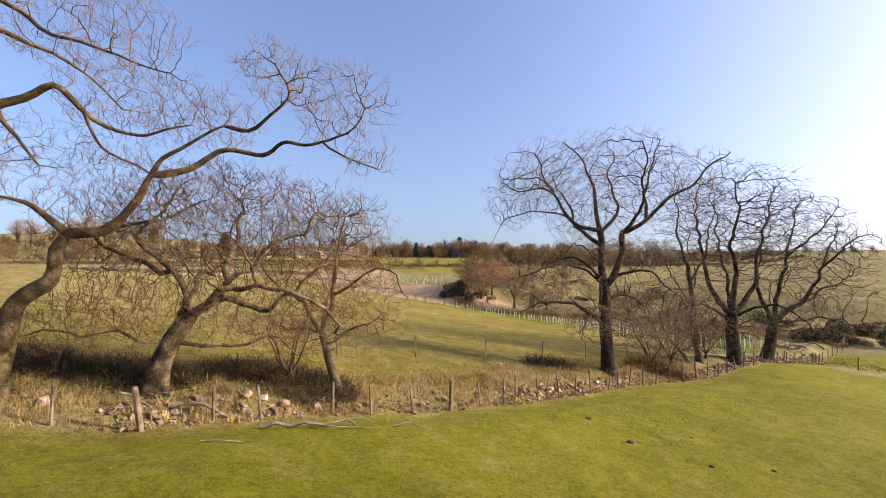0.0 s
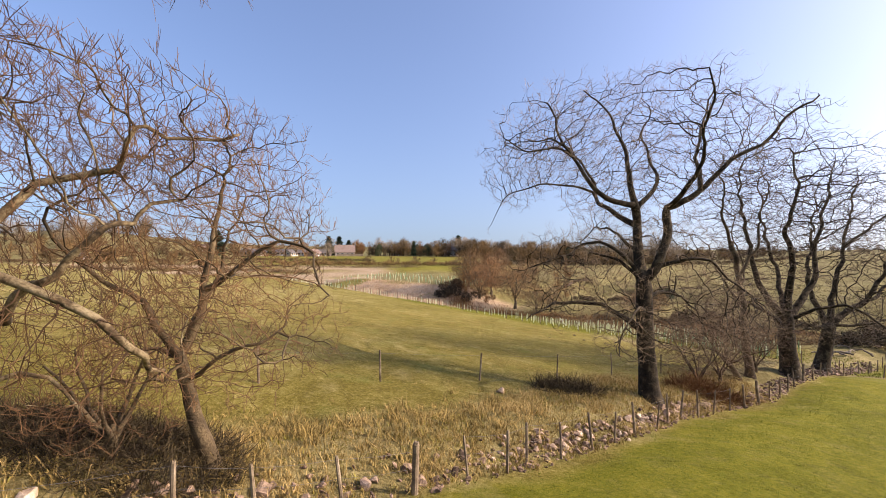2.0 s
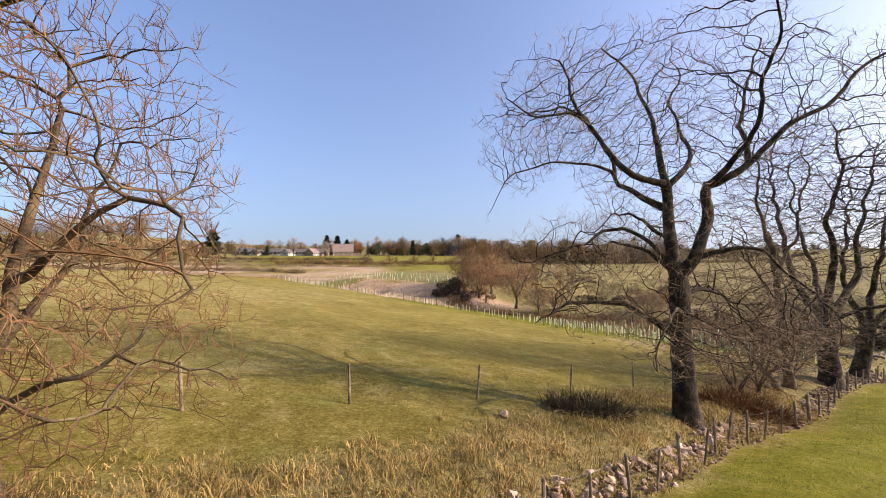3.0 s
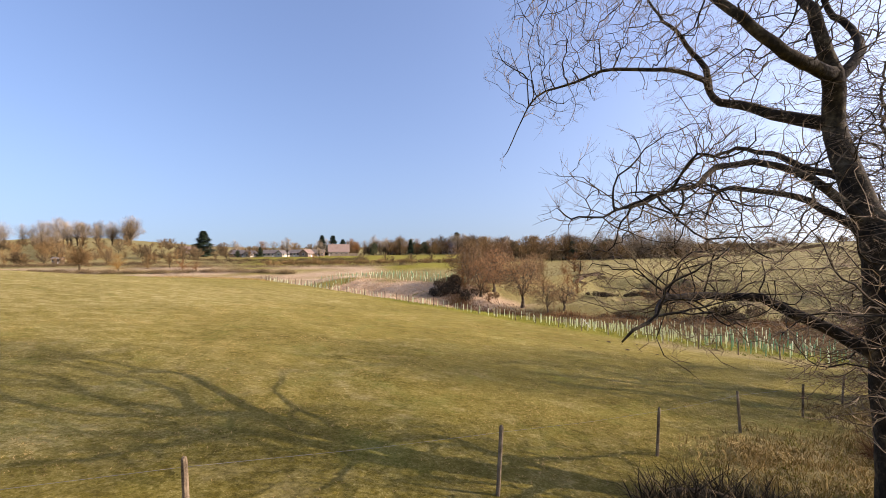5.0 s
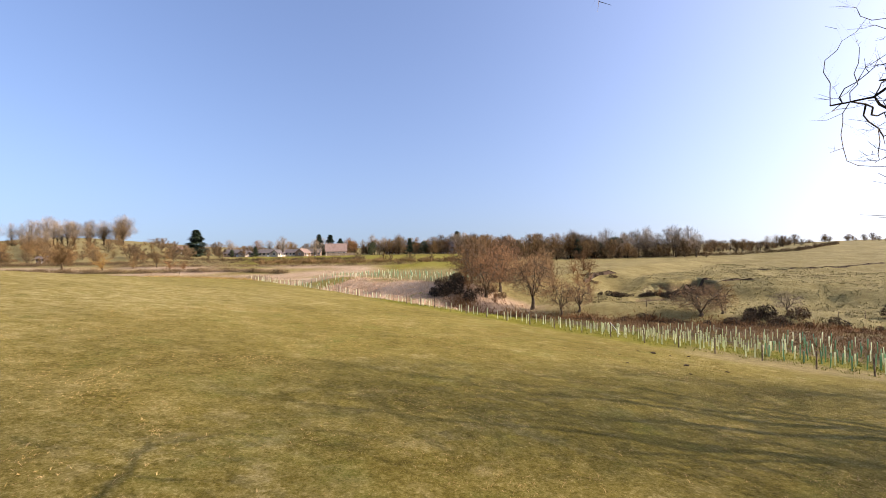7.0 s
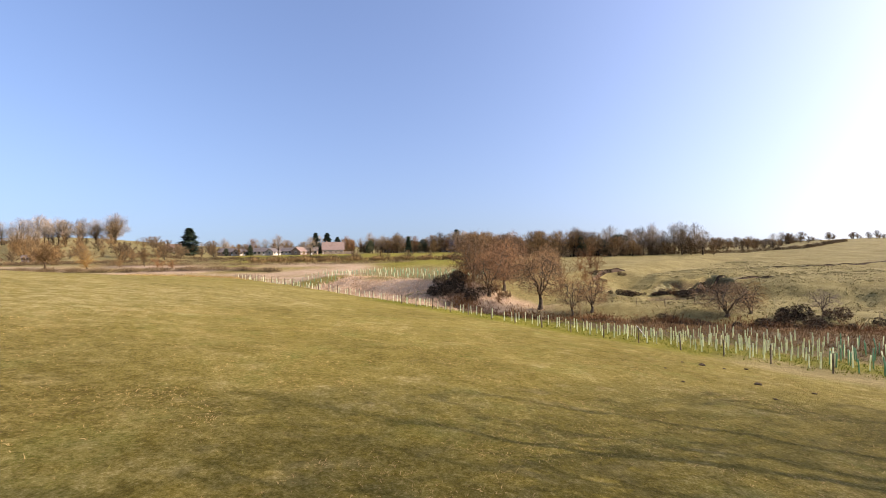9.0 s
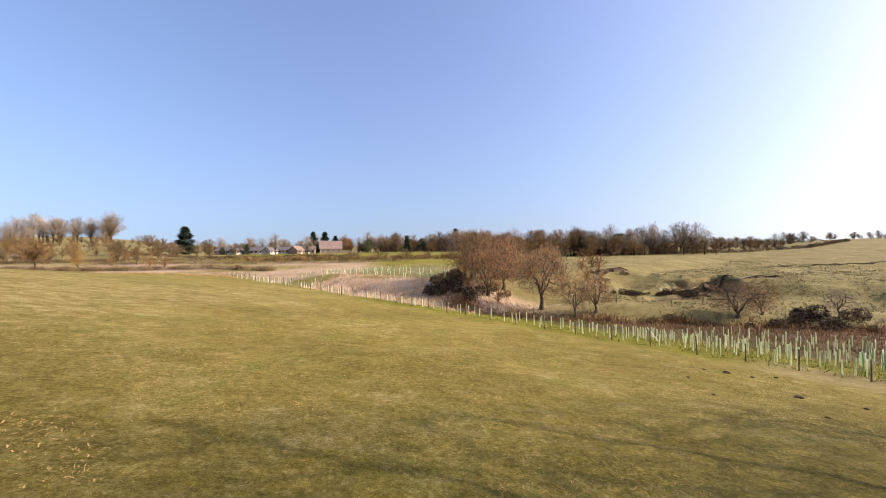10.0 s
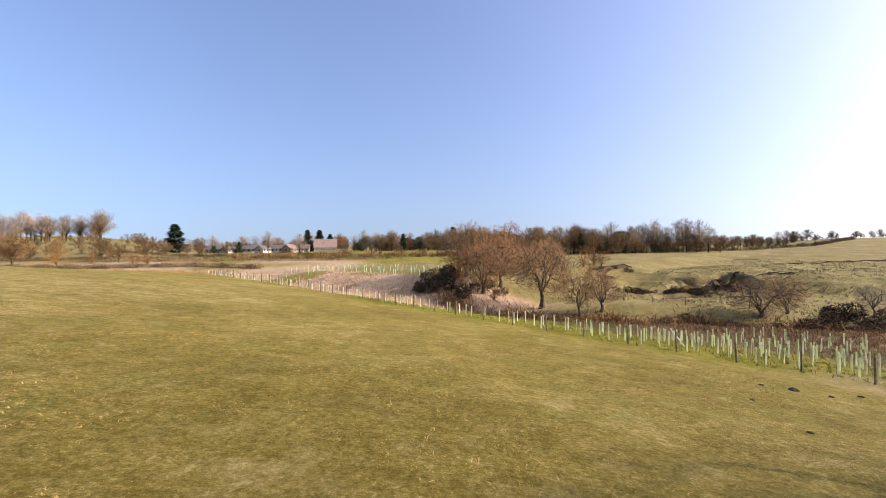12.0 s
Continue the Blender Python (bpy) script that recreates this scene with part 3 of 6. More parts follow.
class Skeleton:
    """Limbs as a branching line: places, parents and thickness, from which a crown grows into given space."""

    def __init__(self, seed):
        self.at, self.up, self.thick = [], [], []
        self.rng = np.random.default_rng(seed)
        self.rand = random.Random(seed)

    def limb(self, pts, r0, r1, sway=0.1, step=0.3):
        """A limb from the nearest wood to its first point, through the others, with sinuous bends."""
        pts = [Vector(p) for p in pts]
        line = curve(pts, step)
        off = Vector(self.rng.uniform(-50, 50, 3))
        n = len(line)
        parent = -1
        if self.at:
            parent = int(np.argmin(np.linalg.norm(np.array(self.at) - np.array(line[0]), axis=1)))
            line = line[1:]
        for i, p in enumerate(line):
            t = i / max(1, n - 1)
            k = sway * min(1.0, i / 2) * (0.4 + t)
            q = p + Vector([noise.noise(p * 0.75 + off + Vector((9 * a, 0, 0))) for a in range(3)]) * k * 2 + Vector([noise.noise(p * 2.2 + off + Vector((0, 9 * a, 0))) for a in range(3)]) * k * 0.6
            self.at.append(np.array(q))
            self.up.append(parent)
            self.thick.append(r0 + (r1 - r0) * t**0.8)
            parent = len(self.at) - 1
        return self

    def fill(self, lobes, step=0.3, kill=0.55, reach=2.6, rise=0.06, bend=0.28, rounds=70):
        """Branches grow towards points scattered through lobes: ((centre), (radii), how many, share that is hollow)."""
        rng = self.rng
        cloud = []
        kill, step = kill * 0.72, step * 0.85
        for c, rad, n, hollow in lobes:
            n *= 3
            v = rng.normal(size=(n, 3))
            v /= np.linalg.norm(v, axis=1)[:, None]
            q = (hollow**3 + (1 - hollow**3) * rng.random((n, 1))) ** (1 / 3)
            bumpy = 1 + 0.1 * np.sin(v[:, :1] * 5 + c[0]) + 0.1 * np.sin(v[:, 1:2] * 6 + c[1])
            cloud.append(np.array(c) + v * q * np.array(rad) * bumpy)
        cloud = np.concatenate(cloud)
        cloud = cloud[cloud[:, 2] > 0.35]
        at = np.array(self.at)
        best, who = np.full(len(cloud), 1e9), np.zeros(len(cloud), int)

        def see(first):
            fresh = at[first:]
            for i in range(0, len(fresh), 400):
                d = np.linalg.norm(cloud[:, None] - fresh[None, i : i + 400], axis=2)
                j = d.argmin(1)
                m = d[np.arange(len(cloud)), j]
                better = m < best
                best[better], who[better] = m[better], j[better] + first + i

        see(0)
        heading = {}
        for _ in range(rounds):
            alive = best > kill
            cloud, best, who = cloud[alive], best[alive], who[alive]
            near = best < reach
            if not near.any():
                break
            nodes, inv = np.unique(who[near], return_inverse=True)
            way = np.zeros((len(nodes), 3))
            d = cloud[near] - at[who[near]]
            np.add.at(way, inv, d / np.linalg.norm(d, axis=1)[:, None])
            way /= np.linalg.norm(way, axis=1)[:, None] + 1e-9
            old = np.array([heading.get(k, (0, 0, 0)) for k in nodes])
            way = way + old * 0.35 + rng.normal(0, bend, way.shape) + (0, 0, rise)
            way /= np.linalg.norm(way, axis=1)[:, None] + 1e-9
            first = len(at)
            at = np.concatenate([at, at[nodes] + way * step * rng.uniform(0.7, 1.2, (len(nodes), 1))])
            for i, k in enumerate(nodes):
                self.up.append(int(k))
                self.thick.append(0.0)
                heading[first + i] = tuple(way[i])
            see(first)
        self.at = list(at)
        return self

    def wood(self, tip=0.006, power=2.1, split=0.02, twig_long=0.45, twig_wide=0.0045, twigs_each=3, twig_rise=0.35, trunk_sides=14):
        """Thickens the branches from their tips down and skins them: (limbs, fine twigs)."""
        n = len(self.at)
        kids = [[] for _ in range(n)]
        for i, u in enumerate(self.up):
            if u >= 0:
                kids[u].append(i)
        load = np.zeros(n)
        for i in range(n - 1, -1, -1):
            load[i] += tip**power if not kids[i] else 0.0
            if self.up[i] >= 0:
                load[self.up[i]] += load[i]
        r = load ** (1 / power)
        for i in range(n):
            r[i] = max(self.thick[i], min(r[i], r[self.up[i]] * 0.9 if self.up[i] >= 0 else 9)) if self.thick[i] else min(r[i], 0.97 * r[self.up[i]])
        thick, fine = Wood(), Wood()
        vec = [Vector(p) for p in self.at]
        stack = [0]
        while stack:
            s = stack.pop()
            chain = [s]
            while kids[chain[-1]]:
                ks = sorted(kids[chain[-1]], key=lambda k: -r[k])
                stack += ks[1:]
                chain.append(ks[0])
            foot = self.up[s]
            line = ([vec[foot]] if foot >= 0 else []) + [vec[k] for k in chain]
            rad = ([min(r[foot], r[s] * 1.15)] if foot >= 0 else []) + [r[k] for k in chain]
            if len(line) < 2:
                continue
            if s == 0:
                rad = [q * (1 + 0.5 * math.exp(-(p.z + 0.1) / 0.45)) * (1 + 0.12 * noise.noise(p * 1.9)) for p, q in zip(line, rad)]
                line, rad = [line[0] - Vector((0, 0, 0.6))] + line, [rad[0] * 1.2] + rad
            rad[-1] = max(tip * 0.6, rad[-1] * 0.6)
            big = rad[0] > split
            (thick if big else fine).tube(line, rad, trunk_sides if s == 0 else 8 if rad[0] > 0.09 else 5 if rad[0] > 0.035 else 3)
        rand = self.rand
        for i in range(n):
            if r[i] > 0.017 or self.up[i] < 0:
                continue
            way = (vec[i] - vec[self.up[i]]).normalized()
            for _ in range(twigs_each if not kids[i] else (1 if rand.random() < 0.6 else 0)):
                w = (way * 0.8 + rand_way(rand) * 0.9 + Vector((0, 0, twig_rise))).normalized()
                ln = twig_long * rand.uniform(0.4, 1.25)
                mid = vec[i] + w * ln * 0.5
                end = mid + (w + rand_way(rand) * 0.4 + Vector((0, 0, twig_rise * 0.6))).normalized() * ln * 0.5
                fine.tube([vec[i], mid, end], [twig_wide, twig_wide * 0.85, twig_wide * 0.5], 2)
                for foot in (mid, vec[i] + w * ln * 0.25):
                    spur = (w + rand_way(rand) * 0.9 + Vector((0, 0, twig_rise))).normalized()
                    fine.tube([foot, foot + spur * ln * rand.uniform(0.25, 0.5)], [twig_wide * 0.8, twig_wide * 0.45], 2)
        return thick, fine


def grown_tree(name, x, y, label, bark, twig, skeleton, **how):
    ob = thing(name, x, y, land(x, y), label, name)
    thick, fine = skeleton.wood(**how)
    part("trunk", thick.mesh("trunk", M[bark]), None, ob)
    part("crown", fine.mesh("crown", M[twig], False), None, ob)
    return ob


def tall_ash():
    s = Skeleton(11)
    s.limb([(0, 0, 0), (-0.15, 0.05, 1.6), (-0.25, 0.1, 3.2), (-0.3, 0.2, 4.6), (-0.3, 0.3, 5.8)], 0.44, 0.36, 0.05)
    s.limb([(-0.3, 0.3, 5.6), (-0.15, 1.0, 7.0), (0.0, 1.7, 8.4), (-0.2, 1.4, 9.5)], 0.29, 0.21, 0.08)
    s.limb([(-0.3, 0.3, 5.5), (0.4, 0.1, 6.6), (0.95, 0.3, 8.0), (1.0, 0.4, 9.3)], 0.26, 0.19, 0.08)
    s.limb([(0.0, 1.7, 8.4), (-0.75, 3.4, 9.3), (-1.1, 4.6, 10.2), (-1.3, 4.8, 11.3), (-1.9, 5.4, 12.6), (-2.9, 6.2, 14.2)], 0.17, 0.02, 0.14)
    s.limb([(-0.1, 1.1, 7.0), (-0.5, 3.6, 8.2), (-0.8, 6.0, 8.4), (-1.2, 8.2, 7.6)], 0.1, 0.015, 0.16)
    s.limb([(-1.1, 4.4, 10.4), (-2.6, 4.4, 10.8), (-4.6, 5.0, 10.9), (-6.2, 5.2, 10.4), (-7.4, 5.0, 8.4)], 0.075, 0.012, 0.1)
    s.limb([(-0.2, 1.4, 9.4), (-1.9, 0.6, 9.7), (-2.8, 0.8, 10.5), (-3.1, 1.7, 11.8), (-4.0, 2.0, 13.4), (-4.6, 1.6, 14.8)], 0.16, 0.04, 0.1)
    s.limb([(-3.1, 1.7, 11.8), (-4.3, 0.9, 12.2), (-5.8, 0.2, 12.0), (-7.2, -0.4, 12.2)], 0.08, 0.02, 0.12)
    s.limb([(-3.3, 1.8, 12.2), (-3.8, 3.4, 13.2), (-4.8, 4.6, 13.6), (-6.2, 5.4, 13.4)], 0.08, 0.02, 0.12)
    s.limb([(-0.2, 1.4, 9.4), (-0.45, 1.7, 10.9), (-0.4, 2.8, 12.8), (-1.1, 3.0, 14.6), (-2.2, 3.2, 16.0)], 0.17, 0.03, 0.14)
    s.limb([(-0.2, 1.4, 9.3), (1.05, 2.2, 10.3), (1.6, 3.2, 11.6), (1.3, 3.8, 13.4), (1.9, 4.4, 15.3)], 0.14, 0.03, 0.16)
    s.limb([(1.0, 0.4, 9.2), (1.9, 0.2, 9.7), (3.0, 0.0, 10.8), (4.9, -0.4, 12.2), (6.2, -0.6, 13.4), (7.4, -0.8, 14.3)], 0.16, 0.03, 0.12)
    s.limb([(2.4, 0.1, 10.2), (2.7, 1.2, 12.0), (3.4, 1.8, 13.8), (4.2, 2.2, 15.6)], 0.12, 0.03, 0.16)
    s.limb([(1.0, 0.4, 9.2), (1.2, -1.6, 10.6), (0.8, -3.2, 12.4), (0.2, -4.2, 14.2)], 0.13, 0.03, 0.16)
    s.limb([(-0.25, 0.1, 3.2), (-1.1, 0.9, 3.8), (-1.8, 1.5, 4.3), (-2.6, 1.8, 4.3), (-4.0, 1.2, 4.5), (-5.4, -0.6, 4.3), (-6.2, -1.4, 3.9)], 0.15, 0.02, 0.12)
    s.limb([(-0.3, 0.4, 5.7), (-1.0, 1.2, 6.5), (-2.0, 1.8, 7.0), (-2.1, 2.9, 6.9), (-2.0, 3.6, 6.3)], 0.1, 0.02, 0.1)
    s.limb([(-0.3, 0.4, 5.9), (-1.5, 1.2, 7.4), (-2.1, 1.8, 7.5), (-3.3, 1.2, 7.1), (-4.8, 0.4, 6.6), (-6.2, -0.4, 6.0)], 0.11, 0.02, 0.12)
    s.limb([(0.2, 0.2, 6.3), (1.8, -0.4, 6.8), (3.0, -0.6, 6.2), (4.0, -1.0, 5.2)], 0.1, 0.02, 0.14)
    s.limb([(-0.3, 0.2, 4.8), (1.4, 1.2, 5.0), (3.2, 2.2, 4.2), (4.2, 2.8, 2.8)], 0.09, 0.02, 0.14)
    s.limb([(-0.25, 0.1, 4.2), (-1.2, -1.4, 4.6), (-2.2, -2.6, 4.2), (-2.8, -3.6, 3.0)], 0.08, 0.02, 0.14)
    s.fill([((-0.3, 1.6, 13.0), (6.2, 6.0, 3.2), 900, 0.0), ((-4.6, 2.4, 12.4), (3.2, 4.6, 2.2), 380, 0.0), ((4.3, 0.4, 12.9), (3.2, 3.4, 2.3), 330, 0.0), ((-5.8, 5.0, 11.2), (2.0, 1.8, 1.8), 120, 0.0), ((0.4, 0.9, 7.6), (2.4, 2.2, 1.7), 260, 0.0), ((-2.0, 2.8, 10.0), (1.9, 2.0, 1.3), 110, 0.0), ((-0.6, 6.4, 7.8), (1.3, 2.4, 2.2), 200, 0.0), ((0.6, 1.0, 10.2), (3.0, 3.4, 1.6), 160, 0.0)], rise=0.24, kill=0.5, bend=0.42)
    s.fill([((-3.0, 0.6, 5.2), (3.8, 3.0, 1.8), 480, 0.0), ((-4.6, -0.2, 6.5), (2.6, 1.6, 1.5), 260, 0.0), ((2.8, 0.8, 4.2), (3.2, 3.6, 2.6), 720, 0.0), ((1.6, 1.4, 7.4), (2.6, 2.8, 1.6), 200, 0.0), ((-2.0, -2.6, 3.6), (1.8, 1.8, 1.4), 120, 0.0)], rise=-0.1, kill=0.42, step=0.25, bend=0.34)
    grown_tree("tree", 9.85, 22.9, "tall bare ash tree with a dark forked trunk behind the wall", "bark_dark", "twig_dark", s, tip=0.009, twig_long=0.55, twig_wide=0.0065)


def wall_trees():
    s = Skeleton(21)
    s.limb([(0, 0, 0), (-0.2, 0, 2.1), (-0.3, 0.1, 4.4)], 0.62, 0.52, 0.06, 0.4)
    for pts, r in (([(-0.3, 0.1, 4.2), (-1.9, 0.5, 6.8), (-2.4, 1.0, 10), (-2.9, 1.5, 13.6), (-2.6, 2, 16.6)], 0.28), ([(-0.3, 0.1, 4.3), (-0.3, -0.5, 8.2), (-1.0, -1, 11), (-0.8, -1.5, 14), (-1.6, -2, 17.0)], 0.3),
                   ([(0, 0.1, 4.4), (2.4, 0.8, 7.6), (3.2, 1.4, 11), (4.4, 2, 14.4), (5.2, 2.4, 16.6)], 0.28), ([(-0.3, 0.1, 4.4), (0.6, 2.6, 8.4), (0.8, 4.4, 12.4), (1.0, 5.0, 15.8)], 0.22),
                   ([(-0.3, 0.1, 3.8), (-3.2, -0.8, 5.4), (-5.4, -1.6, 5.4), (-7.0, -2.2, 3.6)], 0.15), ([(0, 0.1, 4.2), (1.6, -1.5, 5.6), (3.4, -2.5, 5.0), (4.6, -3, 3.4)], 0.14)):
        s.limb(pts, r, 0.04, 0.22, 0.4)
    s.fill([((0.2, 0.6, 13.8), (5.8, 5.8, 5.0), 1150, 0.0), ((1.2, 0.6, 9.6), (5.2, 4.8, 2.8), 330, 0.0)], 0.42, 0.64, 3.4, 0.24, 0.42)
    s.fill([((-3.6, -1.0, 4.6), (4.2, 2.6, 2.4), 280, 0.0), ((3.0, -2.0, 4.6), (3.0, 2.4, 2.2), 200, 0.0)], 0.36, 0.55, 3.0, -0.06)
    grown_tree("tree", 26.15, 35.22, "bare spreading ash tree with a stout dark trunk by the wall", "bark_dark", "twig_dark", s, tip=0.013, twig_long=0.7, twig_wide=0.0095)
    s = Skeleton(22)
    s.limb([(0, 0, 0), (0.35, 0, 1.65), (0.6, -0.1, 4.0)], 0.58, 0.5, 0.06, 0.4)
    for pts, r in (([(0.6, -0.1, 3.8), (1.4, 0.3, 7.5), (2.5, 0.7, 11), (3.6, 1.2, 14.4), (4.6, 1.6, 17)], 0.28), ([(0.6, -0.1, 3.9), (3.4, -0.5, 6.4), (5, -1, 9.6), (7, -1.6, 12), (8.6, -2, 13.4)], 0.3),
                   ([(3.1, -0.4, 5.9), (6.6, 0.4, 7.6), (9.4, 0.9, 8.6), (11, 1.2, 9.6)], 0.17), ([(0.5, -0.1, 3.8), (-0.4, 0.9, 7.5), (0.6, 1.9, 11.7), (1.6, 2.6, 16)], 0.26),
                   ([(2.5, 0.7, 10.8), (4.9, -0.3, 13.4), (5.8, -1.3, 15.6)], 0.14), ([(5, -1, 9.8), (7.2, 0.6, 12.6), (8.2, 1.2, 14.4)], 0.14),
                   ([(0.6, -0.1, 4), (3, -1.3, 4.4), (5.5, -2.3, 4.8), (7.6, -2.9, 3.6)], 0.14), ([(0.5, -0.1, 3.5), (-2.6, -1.3, 4.4), (-4.6, -1.8, 3.3)], 0.12)):
        s.limb(pts, r, 0.04, 0.24, 0.4)
    s.fill([((3.0, 0.4, 13.4), (5.6, 5.2, 4.6), 950, 0.0), ((7.2, 0.2, 11.4), (4.4, 4.2, 3.4), 560, 0.0), ((5.0, 0.0, 8.2), (5.8, 4.2, 2.2), 300, 0.0)], 0.42, 0.64, 3.4, 0.24, 0.42)
    s.fill([((4.6, -1.8, 4.4), (4.4, 2.6, 2.0), 260, 0.0), ((-2.6, -1.2, 4.0), (2.8, 2.2, 1.8), 160, 0.0)], 0.36, 0.55, 3.0, -0.06)
    grown_tree("tree", 33.0, 40.6, "bare wide tree with a leaning dark trunk by the wall", "bark_dark", "twig_dark", s, tip=0.013, twig_long=0.7, twig_wide=0.0095)
    s = Skeleton(23)
    s.limb([(0, 0, 0), (-0.3, 0.1, 3), (-0.5, 0.2, 6), (-1.2, 0.3, 9.2)], 0.27, 0.17, 0.16)
    for pts, r in (([(-1.2, 0.3, 9), (-2.0, 0.2, 12), (-1.8, 0.3, 15.4)], 0.12), ([(-0.6, 0.2, 7), (1.0, 0.6, 9.6), (1.4, 0.8, 12.6), (1.2, 1.0, 15)], 0.12), ([(-0.4, 0.2, 5), (-2.4, -0.4, 7), (-3.6, -0.8, 9.4)], 0.09), ([(-0.5, 0.2, 5.6), (0.6, 1.8, 8), (0.4, 2.8, 11.4)], 0.09)):
        s.limb(pts, r, 0.03, 0.2)
    s.fill([((-0.4, 0.6, 12.2), (3.6, 3.6, 4.0), 620, 0.2), ((-0.6, 0.2, 7.6), (3.8, 3.2, 2.6), 300, 0.1), ((-0.4, 0, 4.0), (3.0, 2.4, 2.4), 260, 0.1)], 0.36, 0.6, 3.0, 0.05)
    grown_tree("tree", 21.1, 32.3, "slender bare tree with ivy-brown lower shoots behind the wall", "bark", "twig", s, tip=0.01, twig_long=0.6, twig_wide=0.008)
    s = Skeleton(24)
    s.limb([(0, 0, 0), (-0.4, 0, 0.8), (-1.1, 0.1, 1.5)], 0.17, 0.13, 0.1)
    for pts, r in (([(-1.1, 0.1, 1.4), (-2.4, -0.2, 3.0), (-3.0, -0.4, 4.8)], 0.09), ([(-0.9, 0, 1.3), (-0.4, 0.6, 3.4), (0.6, 0.8, 5.6)], 0.09), ([(-0.6, 0, 1.0), (1.2, -0.6, 2.2), (2.4, -0.8, 2.6)], 0.07)):
        s.limb(pts, r, 0.02, 0.16)
    s.fill([((-0.8, 0, 3.6), (3.2, 2.6, 2.4), 560, 0.1)], 0.3, 0.5, 2.6, 0.0)
    grown_tree("tree", 19.6, 31.2, "low bare thorn tree leaning behind the wall", "bark", "twig", s, tip=0.008, twig_long=0.5, twig_wide=0.007)


def thorn_shrub(x, y, tall, wide, seed, label, n=420):
    """Several stems from one stool, filled with crooked shoots down to the ground."""
    s = Skeleton(seed)
    s.limb([(0, 0, 0), (0.05, 0, 0.35), (0.0, 0.1, 0.7)], 0.1, 0.07, 0.03)
    for i in range(5):
        a = 6.283 * (i + s.rand.random() * 0.6) / 5
        s.limb([(0, 0, 0.4), (math.cos(a) * wide * 0.35, math.sin(a) * wide * 0.35, tall * 0.45), (math.cos(a) * wide * 0.6, math.sin(a) * wide * 0.6, tall * 0.8)], 0.06, 0.015, 0.16)
    s.fill([((0, 0, tall * 0.52), (wide, wide * 0.9, tall * 0.48), n, 0.1)], 0.26, 0.42, 2.4, 0.0, 0.36)
    grown_tree("shrub", x, y, label, "bark", "twig_red", s, tip=0.006, twig_long=0.4, twig_wide=0.0055)


